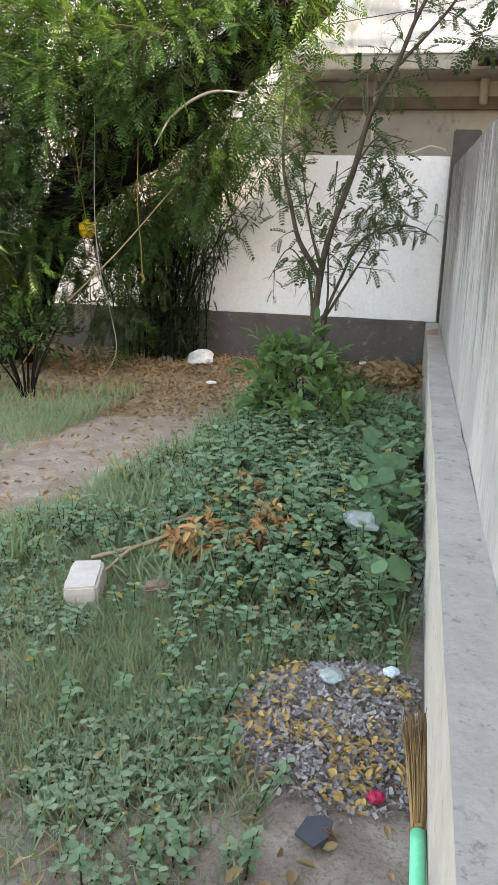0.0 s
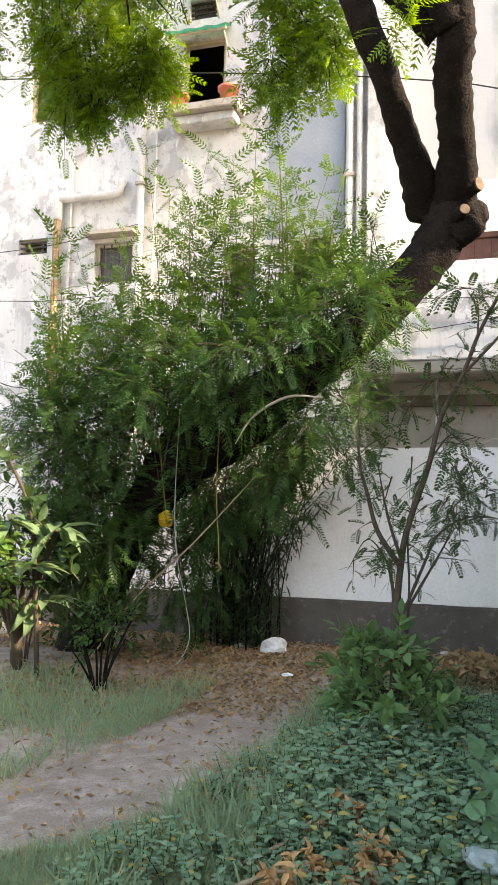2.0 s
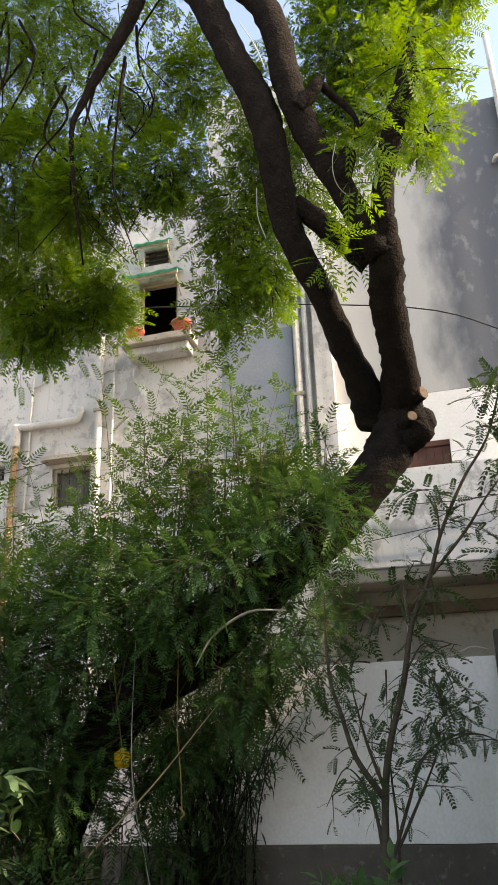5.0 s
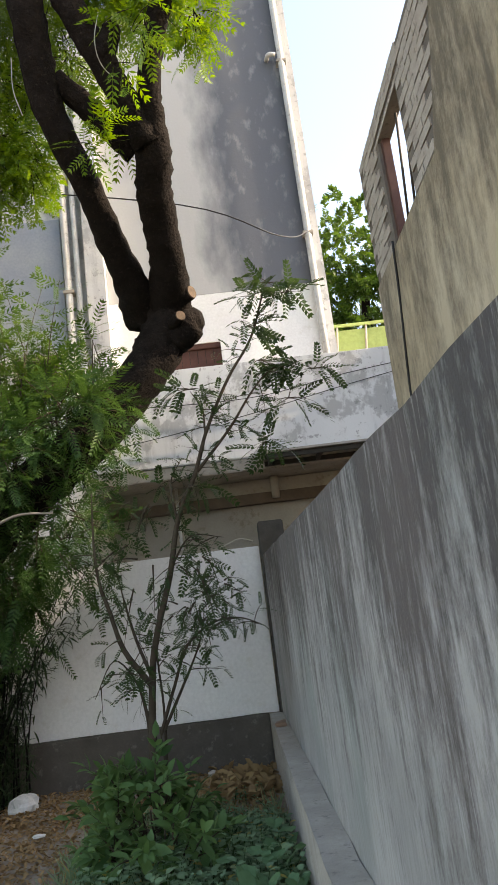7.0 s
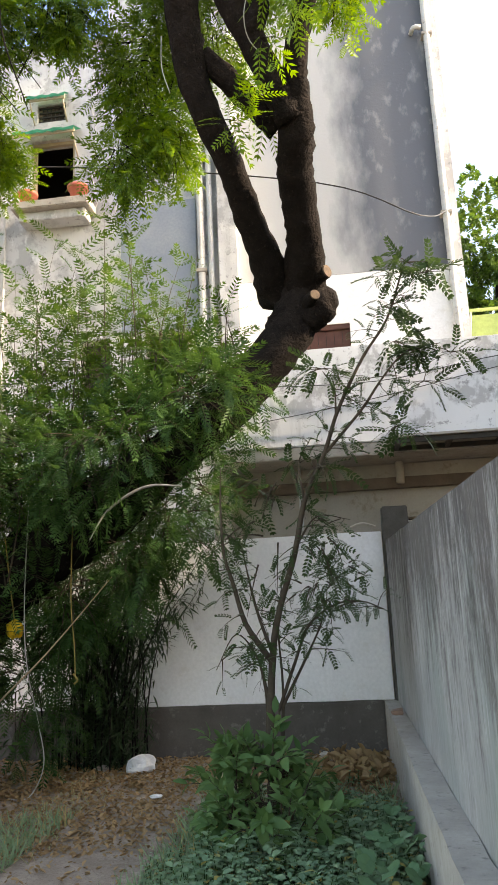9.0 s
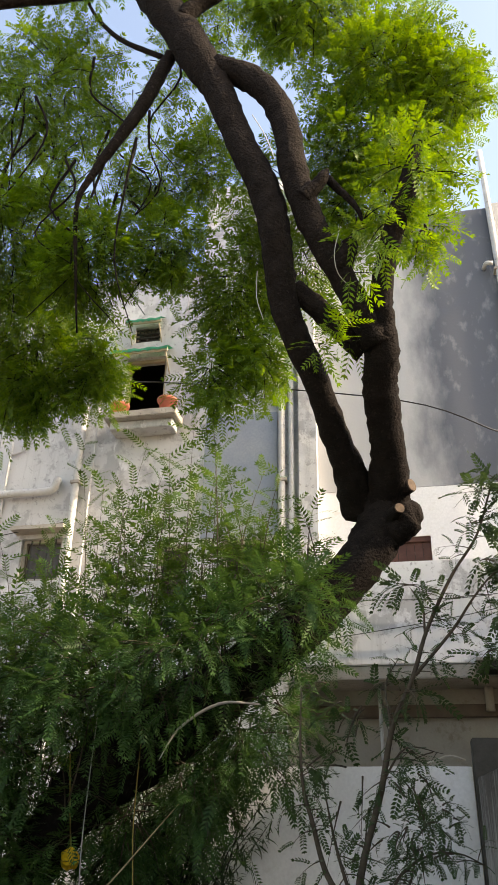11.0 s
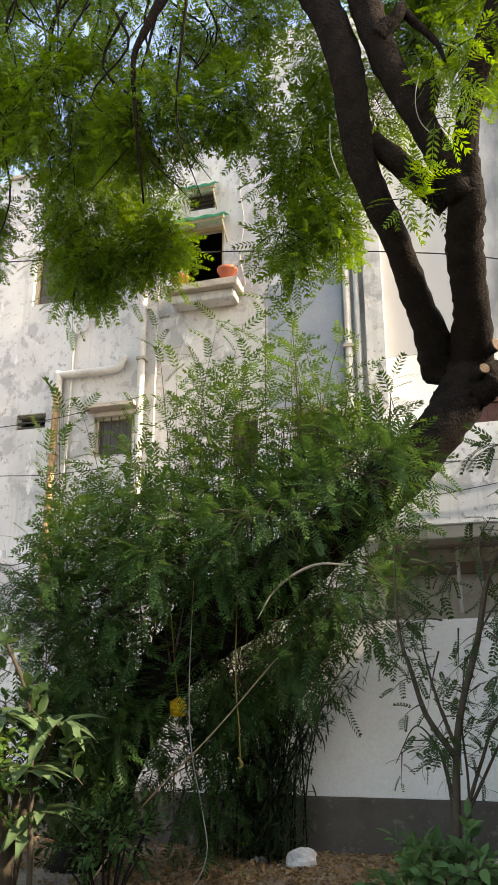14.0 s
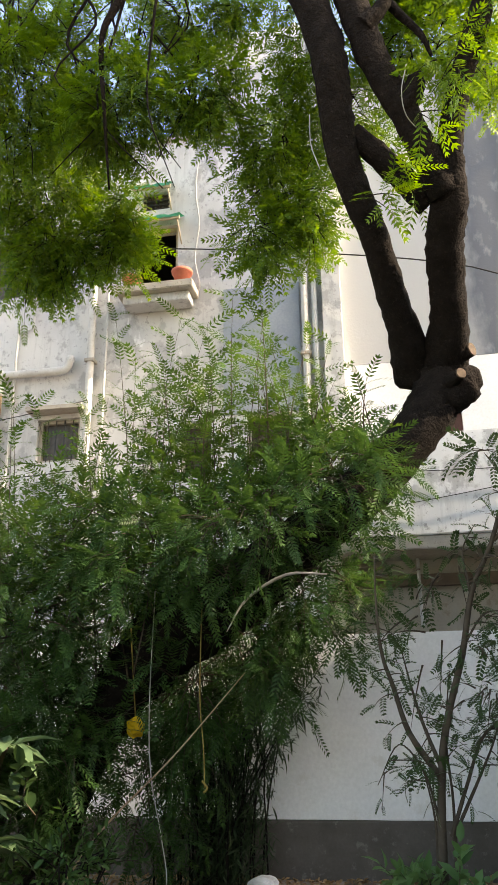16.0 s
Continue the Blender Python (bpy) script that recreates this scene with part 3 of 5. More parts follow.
window("window", WIN_POT, M_WOODFRAME, label="open unglazed window with a pale wooden frame", pane=False)
window("window", WIN_GRILLE, M_WOODFRAME, bars=6, slats=4, label="small barred window above the awning")
window("window", WIN_BROWN, M_WOODFRAME, label="brown shuttered window high on the wall")
window("window", VENT, M_LEDGE, slats=3, label="small slatted vent opening", pane=False)
for h in LOW:
    window("window", h, M_LEDGE, bars=4, label="dim barred window behind the foliage")
part("window_hood", roughen(cut(box(-6.1, -5.25, Y - 0.25, Y - 0.01, 5.62, 5.68), 0, [-5.9, -5.6]), 0.004), M_LEDGE, house)

aw = tagged(new("awning"), "green plastic sheet awning on a wooden frame")
aw.parent = house
for z0, x0, x1, d in ((8.57, -4.8, -3.84, 0.34), (9.22, -4.62, -4.02, 0.26)):
    bm = bmesh.new()
    k = 12
    top = [bm.verts.new((x0 + (x1 - x0) * i / k, Y - 0.01, z0 + 0.22 + 0.008 * math.sin(i * 2.1))) for i in range(k + 1)]
    low = [bm.verts.new((x0 + (x1 - x0) * i / k, Y - d, z0 + 0.05 + 0.014 * math.sin(i * 1.7))) for i in range(k + 1)]
    hem = [bm.verts.new((x0 + (x1 - x0) * i / k, Y - d - 0.01, z0 - 0.01 + 0.012 * math.sin(i * 2.9))) for i in range(k + 1)]
    for a, b in ((top, low), (low, hem)):
        for i in range(k):
            bm.faces.new((a[i], b[i], b[i + 1], a[i + 1]))
    bmesh.ops.solidify(bm, geom=bm.faces[:], thickness=0.006)
    part("sheet", bm, M_GREENSHEET, aw)
    part("batten", box(x0, x1, Y - d + 0.01, Y - d + 0.04, z0 - 0.03, z0 + 0.03), M_WOODFRAME, aw)
    for x in (x0 + 0.04, x1 - 0.04):
        tube("strut", [(x, Y - d + 0.02, z0), (x, Y - 0.005, z0 - 0.28)], 0.012, M_WOODFRAME, aw, steps=1)

led = tagged(new("window_ledge"), "cracked cement flower ledge below the window")
led.parent = house
bm = box(-4.76, -3.6, Y - 0.42, Y - 0.005, 7.30, 7.42, 0.012)
part("slab", roughen(cut(bm, 0, np.arange(-4.6, -3.7, 0.15)), 0.008, 7), M_LEDGE, led)
part("corbel", box(-4.68, -3.68, Y - 0.30, Y - 0.005, 7.16, 7.297, 0.01), M_FACADE, led)


def flower_pot(x, y, z, s):
    """A clay pot with a rolled rim, hollow, with soil in it."""
    t = thing("flower_pot", (x, y, z), "empty terracotta flower pot on the cement ledge", "pot", "pots on the ledge")
    bm = bmesh.new()
    prof = [(0.0, 0.0), (0.085, 0.0), (0.115, 0.16), (0.135, 0.165), (0.138, 0.205), (0.122, 0.21), (0.112, 0.15), (0.0, 0.15)]
    rings = [[bm.verts.new((r * s * math.cos(a), r * s * math.sin(a), h * s)) for a in np.arange(18) * math.pi / 9] if r else None for r, h in prof]
    for a, b in zip(rings[1:-1], rings[2:-1]):
        for i in range(18):
            bm.faces.new((a[i], a[(i + 1) % 18], b[(i + 1) % 18], b[i]))
    bm.faces.new(rings[1][::-1])
    pb = part("pot_body", bm, M_TERRA, t, smooth=True)
    bm = bmesh.new()
    bmesh.ops.create_circle(bm, cap_ends=True, segments=18, radius=0.112 * s, matrix=Matrix.Translation((0, 0, 0.165 * s)))
    part("soil", bm, M_GROUND, pb)


flower_pot(-3.80, Y - 0.24, 7.42, 1.15)
flower_pot(-4.58, Y - 0.22, 7.42, 1.1)

# pipes on the building
PW = [("downpipe", [(-5.21, Y - 0.09, 0.4), (-5.21, Y - 0.09, 5.0), (-5.23, Y - 0.09, 8.6)], 0.055, M_PVC),
      ("thin_pipe", [(-5.0, Y - 0.05, 0.4), (-5.0, Y - 0.05, 5.0), (-5.0, Y - 0.05, 8.4)], 0.018, M_PVC),
      ("thin_pipe", [(-6.42, Y - 0.05, 2.6), (-6.42, Y - 0.05, 6.9), (-6.42, Y - 0.05, 6.98), (-6.3, Y - 0.05, 7.02), (-6.2, Y - 0.05, 7.08), (-6.19, Y - 0.05, 7.3), (-6.19, Y - 0.05, 8.4)], 0.022, M_PVC),
      ("drain_pipe", [(-6.62, Y - 0.1, 6.28), (-6.3, Y - 0.1, 6.28), (-5.72, Y - 0.1, 6.28), (-5.58, Y - 0.1, 6.31), (-5.54, Y - 0.09, 6.42), (-5.54, Y - 0.05, 6.5)], 0.062, M_PVC),
      ("drain_pipe", [(-6.62, Y - 0.1, 5.95), (-6.62, Y - 0.1, 6.15), (-6.62, Y - 0.1, 6.34)], 0.075, M_PVC),
      ("rusty_pipe", [(-6.62, Y - 0.1, 2.7), (-6.62, Y - 0.1, 4.3), (-6.62, Y - 0.1, 5.95)], 0.055, M_RUST),
      ("downpipe", [(-2.02, Y - 0.1, 3.4), (-2.02, Y - 0.1, 7.0), (-2.02, Y - 0.1, 12.2)], 0.05, M_PVC),
      ("downpipe", [(-1.88, Y - 0.1, 3.4), (-1.88, Y - 0.1, 7.0), (-1.88, Y - 0.1, 12.2)], 0.04, M_PVC),
      ("downpipe", [(1.43, Y - 0.12, 4.45), (1.43, Y - 0.12, 8.0), (1.43, Y - 0.12, 12.2)], 0.05, M_PVC)]
for nm, pts, r, mt in PW:
    tube(nm, pts, r, mt, house, 10, 4)
for x, z in ((1.43, 6.72), (1.43, 9.6), (-5.21, 6.4), (-2.02, 8.0), (-2.02, 6.2), (-6.62, 5.0)):
    part("pipe_clamp", box(x - 0.075, x + 0.075, Y - 0.165, Y - 0.005, z - 0.025, z + 0.025, 0.006), M_LEDGE, house)
tube("stub_pipe", [(1.22, Y - 0.01, 9.72), (1.25, Y - 0.14, 9.72), (1.35, Y - 0.15, 9.7)], 0.035, M_PVC, house, 8, 3)

# door on the terrace
d1 = tagged(new("terrace_door"), "dark red-brown plank door behind the parapet")
d1.parent = house
for i in range(6):
    x = -0.67 + i * 0.112
    part("plank", box(x, x + 0.106, Y + 0.06, Y + 0.09, 3.41, 5.2), M_DOOR, d1)
part("door_frame", box(-0.678, -0.002, Y + 0.02, Y + 0.1, 5.21, 5.278), M_DOOR, d1)

# ground floor under the terrace
part("wall_ground_floor", wall_xz(-1.6, 6.0, -0.1, 3.02, 10.9, 0.2, [(0.36, 1.0, 2.2, 2.46)]), M_BEIGE, house, "beige plaster wall under the slab")
part("wall_ground_floor", box(-1.8, -1.603, 10.6, Y - 0.01, -0.1, 3.2), M_BEIGE, house)
part("beam", box(-1.58, 6.0, 10.78, 10.896, 2.80, 2.93, 0.01), M_BEAM, house, "brown stained cement beam")
part("lintel_wall", box(-1.58, 6.0, 10.84, 10.897, 2.933, 3.10), M_BEIGE, house)
part("terrace_slab", box(-1.65, 6.0, 10.22, Y - 0.01, 3.105, 3.25, 0.01), M_LEDGE, house)
bm = box(-1.65, 6.0, 10.2, 10.34, 3.253, 4.41, 0.012)
part("parapet", roughen(cut(bm, 0, np.arange(-1.5, 6, 0.3)), 0.008, 3), M_PARAPET, house, "peeling white limewashed terrace parapet")
part("parapet", box(-1.65, -1.5, 10.343, Y - 0.17, 3.253, 4.40), M_PARAPET, house)
for i in range(4):
    part("louver_slat", box(0.37, 0.99, 10.93, 10.99, 2.23 + i * 0.06, 2.245 + i * 0.06), M_PVC, house)
tube("downpipe", [(0.42, 10.72, 2.84), (0.42, 10.72, 2.95), (0.42, 10.72, 3.1)], 0.05, M_BEIGE, house, 10, 2)
tube("downpipe", [(-0.77, 10.74, 2.35), (-0.77, 10.74, 2.6), (-0.77, 10.74, 3.1)], 0.02, M_PVC, house, 8, 2)
cn = tagged(new("canopy"), "rusty steel canopy frame under the terrace slab")
cn.parent = house
for y in (9.75, 10.15):
    part("steel_angle", box(0.3, 3.6, y, y + 0.04, 3.12, 3.17), M_IRON, cn)
for x in np.arange(0.34, 3.5, 0.55):
    part("steel_angle", box(x, x + 0.045, 9.795, 10.145, 3.12, 3.165), M_IRON, cn)
part("sheet", box(0.25, 3.65, 9.7, 10.195, 3.175, 3.20), M_LEDGE, cn, "thin cement sheet")

# ---- pink house further off ----
pink = thing("pink_house", (0, 0, 0), "low faded pink house with a terrace railing and dark doorway", "building", kind="structure")
PY = 13.0
part("wall", wall_xz(-15, -8.25, -0.1, 4.66, PY, 0.2, [(-9.6, -8.75, 0.0, 2.45)]), M_PINKWALL, pink)
part("band", box(-15, -8.25, PY - 0.06, PY - 0.004, 2.62, 2.75, 0.01), M_CREAM, pink)
part("wall_upper", box(-15, -8.9, PY + 1.5, PY + 1.7, 4.3, 6.3), M_PINK, pink)
part("wall_upper", box(-15, -9.3, PY + 1.3, PY + 1.49, 4.3, 6.0), M_CREAM, pink)
part("stair_block", roughen(cut(box(-14.0, -9.95, PY + 0.7, PY + 0.9, 4.4, 7.35), 2, np.arange(4.7, 7.3, 0.3)), 0.02, 3), M_PINK, pink, "sunlit pink stair block")
part("stepped_wall", box(-9.94, -9.1, PY + 0.7, PY + 0.9, 4.4, 5.45), M_PINK, pink)
part("stepped_wall", box(-9.09, -8.75, PY + 0.7, PY + 0.9, 4.4, 5.05), M_PINK, pink)
part("roof_edge", box(-15, -8.7, PY + 1.2, PY + 1.75, 6.303, 6.42, 0.01), M_CREAM, pink)
part("roof", box(-15, -8.25, PY + 0.2, PY + 6, 4.3, 4.4), M_CREAM, pink)
part("window_hood", box(-9.4, -8.95, PY + 1.0, PY + 1.28, 5.62, 5.68), M_BRICK, pink)
part("door_frame", box(-8.78, -8.68, PY - 0.03, PY - 0.004, 0.0, 2.45), M_WOODFRAME, pink)
part("room_back", box(-9.8, -8.5, PY + 1.0, PY + 1.1, 0, 2.6), M_DARK, pink)
rl = tagged(new("terrace_railing"), "pale blue metal terrace railing")
rl.parent = pink
part("top_rail", box(-15, -8.75, PY + 1.25, PY + 1.29, 7.0, 7.05), M_PVC, rl)
for i in range(16):
    part("baluster", box(-14.5 + i * 0.38, -14.47 + i * 0.38, PY + 1.255, PY + 1.285, 6.42, 7.0), M_PVC, rl)
part("rail_panel", box(-15, -8.77, PY + 1.292, PY + 1.30, 6.5, 6.95), plain("pale blue sheet", (0.45, 0.58, 0.65), 0.3), rl)

# ---- side wall of the neighbour: plaster below, bare brick above ----
nb = thing("brick_wall", (0.06, 0, 0), "unfinished neighbour wall, stained plaster below and bare pale brick above", "wall", kind="structure")
bm = bmesh.new()
side = [(-3.5, -0.1), (6.6, -0.1), (6.6, 3.58), (4.95, 3.58), (4.62, 4.2), (4.45, 4.62), (-3.5, 4.62)]
fa = bm.faces.new([bm.verts.new((1.0, y, z)) for y, z in side])
ex = bmesh.ops.extrude_face_region(bm, geom=[fa])
for v in ex["geom"]:
    if isinstance(v, bmesh.types.BMVert):
        v.co.x = 1.11
bmesh.ops.recalc_face_normals(bm, faces=bm.faces)
part("plaster", roughen(cut(cut(bm, 1, np.arange(-3.1, 6.5, 0.35)), 2, np.arange(0.35, 4.6, 0.35)), 0.008, 2), M_OCHREWALL, nb, "yellowed plaster streaked with grime")
WB = (5.40, 5.97, 3.59, 4.36)
for y0, y1, z0, z1 in ((4.5, WB[0], 3.583, 4.5), (WB[1], 6.58, 3.583, 4.5), (WB[0], WB[1], WB[3], 4.5)):
    part("mortar", box(1.013, 1.085, y0 + 0.001, y1 - 0.001, z0, z1 - 0.001), M_MORTAR, nb, "dark crumbled mortar")
part("lintel", box(1.01, 1.095, WB[0] - 0.12, WB[1] + 0.12, WB[3] - 0.03, WB[3] - 0.001), M_PALEBRICK, nb)
fb = bmesh.new()
for y in (WB[0] + 0.002, WB[1] - 0.052):
    box(1.03, 1.08, y, y + 0.05, WB[2] + .002, WB[3] - .035, 0, fb)
box(1.03, 1.08, WB[0] + 0.055, WB[1] - 0.055, WB[2] + .002, WB[2] + 0.03, 0, fb)
part("window_frame", fb, M_DOOR, nb, "dark wooden window frame")
for dy in (0.0, 0.18):
    tube("rod", [(1.06, WB[0] + 0.05 + dy, WB[3] - 0.06), (1.06, WB[0] + 0.2 + dy, WB[2] + 0.04)], 0.008, M_IRON, nb, 6, 1)
part("inner_wall", box(2.2, 2.4, 4.6, 6.4, 3.2, 4.15), M_BRICK, nb)
# added block, hidden by the brick wall, that shades garden and white wall
nh = thing("unseen_sun_blocker", (0, 0, 0), "plain unseen block added behind the brick wall to keep sun off the garden", "building", kind="structure")
part("wall", box(3.7, 8.0, 0.0, 10.15, -0.1, 5.8), M_OCHREWALL, nh)
tube("cable", [(0.99, 5.97, 3.62), (0.99, 6.05, 3.2), (0.99, 6.18, 2.7), (0.99, 6.2, 2.2)], 0.008, M_WIRE, nb, 5, 3)

# ---- far shed and tree ----
shed = thing("shed_roof", (0, 0, 0), "lime green sheet railing on a far terrace", "railing")
part("sheet", box(1.9, 4.6, 14.0, 14.03, 5.5, 6.1), M_LIME, shed)
for x in np.arange(1.95, 4.6, 0.5):
    tube("post", [(x, 13.97, 5.3), (x + 0.12, 13.97, 6.2)], 0.02, M_LEDGE, shed, 6, 1)
part("top_rail", box(1.9, 4.6, 13.95, 13.99, 6.15, 6.2), M_LIME, shed)
part("terrace", box(1.8, 9, 13.9, 18, -0.1, 5.45), M_BEIGE, shed)

# ---- the leaning tree ----
tree = thing("leaning_tree", (-3.95, 8.3, 0), "large leaning neem-like tree with dark rough bark and two sawn stubs", "tree")
tree.location = (0, 0, 0)
TR = [(-4.32, 8.65, -0.1, 0.29), (-4.06, 8.55, 0.4, 0.23), (-3.80, 8.45, 1.0, 0.21), (-3.46, 8.4, 1.55, 0.23), (-3.05, 8.35, 2.02, 0.31), (-2.45, 8.3, 2.38, 0.31), (-1.9, 8.25, 2.75, 0.24), (-1.35, 8.2, 3.15, 0.22), (-0.88, 8.2, 3.6, 0.205), (-0.60, 8.2, 3.98, 0.22), (-0.48, 8.2, 4.35, 0.2)]


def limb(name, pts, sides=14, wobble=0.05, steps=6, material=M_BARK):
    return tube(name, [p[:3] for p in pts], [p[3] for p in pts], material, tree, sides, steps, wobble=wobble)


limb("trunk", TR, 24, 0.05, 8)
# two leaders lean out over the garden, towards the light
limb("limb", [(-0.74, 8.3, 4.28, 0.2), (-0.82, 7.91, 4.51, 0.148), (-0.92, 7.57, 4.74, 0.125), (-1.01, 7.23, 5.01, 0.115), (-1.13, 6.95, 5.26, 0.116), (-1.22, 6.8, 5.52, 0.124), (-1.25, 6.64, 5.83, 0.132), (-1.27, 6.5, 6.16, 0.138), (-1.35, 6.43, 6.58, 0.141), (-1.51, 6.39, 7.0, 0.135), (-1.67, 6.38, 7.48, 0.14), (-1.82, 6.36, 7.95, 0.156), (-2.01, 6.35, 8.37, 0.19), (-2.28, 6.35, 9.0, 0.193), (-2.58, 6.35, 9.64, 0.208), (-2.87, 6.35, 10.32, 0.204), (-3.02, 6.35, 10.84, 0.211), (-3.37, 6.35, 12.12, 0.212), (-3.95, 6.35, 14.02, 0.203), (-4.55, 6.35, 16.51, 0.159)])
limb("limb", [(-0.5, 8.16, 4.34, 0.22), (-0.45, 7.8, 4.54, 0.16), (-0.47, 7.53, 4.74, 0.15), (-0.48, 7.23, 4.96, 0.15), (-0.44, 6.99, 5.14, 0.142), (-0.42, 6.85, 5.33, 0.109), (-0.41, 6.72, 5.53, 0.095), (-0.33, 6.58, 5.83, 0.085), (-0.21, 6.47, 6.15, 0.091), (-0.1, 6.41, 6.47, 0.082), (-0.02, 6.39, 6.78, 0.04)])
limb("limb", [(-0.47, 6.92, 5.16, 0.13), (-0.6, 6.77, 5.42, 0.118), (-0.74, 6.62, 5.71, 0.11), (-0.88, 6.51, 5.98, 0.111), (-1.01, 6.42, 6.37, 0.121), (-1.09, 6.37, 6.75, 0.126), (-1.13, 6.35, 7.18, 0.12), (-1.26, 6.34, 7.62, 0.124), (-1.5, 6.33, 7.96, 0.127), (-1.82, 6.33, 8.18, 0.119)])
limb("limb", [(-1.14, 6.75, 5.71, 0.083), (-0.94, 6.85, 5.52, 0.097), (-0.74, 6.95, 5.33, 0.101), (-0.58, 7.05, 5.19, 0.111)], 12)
for twist in ([(-0.75, 6.59, 5.72, 0.095), (-0.67, 6.54, 5.82, 0.086), (-0.63, 6.49, 5.91, 0.062), (-0.63, 6.48, 5.94, 0.019)],
              [(-1.0, 6.37, 6.34, 0.098), (-0.9, 6.35, 6.43, 0.064), (-0.82, 6.33, 6.52, 0.049), (-0.78, 6.32, 6.59, 0.015)],
              [(-0.84, 6.4, 6.64, 0.04), (-0.71, 6.43, 6.47, 0.035), (-0.57, 6.46, 6.27, 0.024), (-0.51, 6.49, 6.09, 0.012)]):
    limb("snag", twist, 10)
for branch in ([(-2.7, 6.35, 9.7, 0.082), (-3.16, 6.35, 9.83, 0.077), (-3.72, 6.35, 9.88, 0.072), (-4.43, 6.35, 9.98, 0.067), (-5.25, 6.35, 10.06, 0.054), (-6.22, 6.35, 10.05, 0.028)],
               [(-2.97, 6.45, 10.66, 0.088), (-3.37, 6.45, 10.74, 0.082), (-3.87, 6.45, 10.7, 0.076), (-4.61, 6.45, 10.66, 0.063), (-5.46, 6.45, 10.73, 0.05), (-6.24, 6.45, 10.42, 0.021)],
               [(-2.32, 6.4, 8.6, 0.065), (-2.41, 6.41, 8.38, 0.07), (-2.54, 6.42, 8.01, 0.069), (-2.68, 6.43, 7.72, 0.062), (-2.86, 6.44, 7.39, 0.05), (-3.02, 6.46, 7.1, 0.038), (-3.15, 6.5, 6.79, 0.024), (-3.16, 6.67, 6.2, 0.016), (-3.19, 6.95, 5.63, 0.008)],
               [(-2.19, 6.25, 8.92, 0.095), (-2.02, 6.25, 9.12, 0.09), (-1.84, 6.25, 9.24, 0.084), (-1.69, 6.25, 9.48, 0.067), (-1.51, 6.25, 9.95, 0.044), (-1.38, 6.25, 10.83, 0.02)],
               [(-2.44, 6.45, 8.66, 0.03), (-2.78, 6.45, 8.93, 0.028), (-3.03, 6.45, 9.19, 0.025), (-3.31, 6.45, 9.65, 0.019), (-3.52, 6.45, 10.23, 0.013)]):
    limb("branch", branch, 10)
rt = np.random.default_rng(14)
for _ in range(26):
    x, z = rt.uniform(-5.0, -2.4), rt.uniform(7.4, 9.2)
    fall = rt.uniform(1.2, 2.4)
    y = 6.55 + rt.uniform(-0.1, 0.5)
    limb("branch", [(x, y, z, 0.016), (x + rt.normal(0, 0.15), y + 0.05, z - fall * 0.3, 0.012), (x + rt.normal(0, 0.25), y + 0.1, z - fall * 0.65, 0.008), (x + rt.normal(0, 0.3), y + 0.15, z - fall, 0.004)], 6, 0.0, 4)
for c, d, r in (((-0.275, 7.95, 4.335), (0.78, -0.62, 0.05), 0.062), ((-0.395, 7.86, 4.085), (0.42, -0.9, 0.05), 0.048)):
    c, d = Vector(c), Vector(d).normalized()
    tube("stub", [c - d * 0.18, c - d * 0.08, c - d * 0.006], [r * 1.45, r * 1.15, r], M_BARK, tree, 14, 3)
    bm = bmesh.new()
    bmesh.ops.create_cone(bm, cap_ends=True, segments=20, radius1=r * 0.97, radius2=r * 0.9, depth=0.012, matrix=Matrix.Translation(c) @ d.to_track_quat("Z", "Y").to_matrix().to_4x4())
    part("cut_end", bm, M_CUT, tree, "pale orange sawn wood")
limb("knot", [(-0.50, 8.16, 3.98, 0.16), (-0.37, 8.12, 4.06, 0.16), (-0.28, 8.1, 4.12, 0.135), (-0.21, 8.08, 4.13, 0.07)], 14, 0.03)

crown = Foliage(11)
# hanging masses over the garden, then the leaves over and behind the limbs
HANG = [((-4.4, 8.18, 6.55), (0.49, 0.39, 0.78), 162, -0.5),
        ((-3.57, 8.06, 5.97), (0.15, 0.18, 0.3), 45, -0.5),
        ((-4.15, 7.1, 7.17), (0.62, 0.41, 0.74), 160, -0.4),
        ((-3.2, 7.0, 6.6), (0.32, 0.25, 0.38), 95, -0.4),
        ((-2.44, 7.1, 6.75), (0.21, 0.15, 0.26), 51, -0.4),
        ((-2.16, 7.2, 7.83), (0.14, 0.15, 0.17), 26, -0.1),
        ((-2.6, 7.2, 7.75), (0.27, 0.15, 0.21), 34, -0.2),
        ((-4.04, 6.9, 9.09), (0.83, 0.48, 0.76), 153, -0.2),
        ((-2.5, 6.9, 10.88), (0.27, 0.20, 0.41), 51, 0),
        ((-4.0, 6.6, 11.21), (1.07, 0.45, 0.42), 83, 0),
        ((-5.28, 7.4, 6.16), (0.19, 0.16, 0.36), 59, -0.5),
        ((-5.26, 7.3, 7.46), (0.50, 0.31, 0.55), 122, -0.4),
        ((-4.17, 8.04, 5.86), (0.46, 0.21, 0.23), 46, -0.5),
        ((-3.43, 8.04, 6.23), (0.11, 0.17, 0.22), 23, -0.5),
        ((-5.9, 7.2, 8.8), (0.8, 0.5, 0.9), 110, -0.2),
        ((-4.57, 6.6, 14.0), (2.34, 0.50, 0.84), 88, 0)]
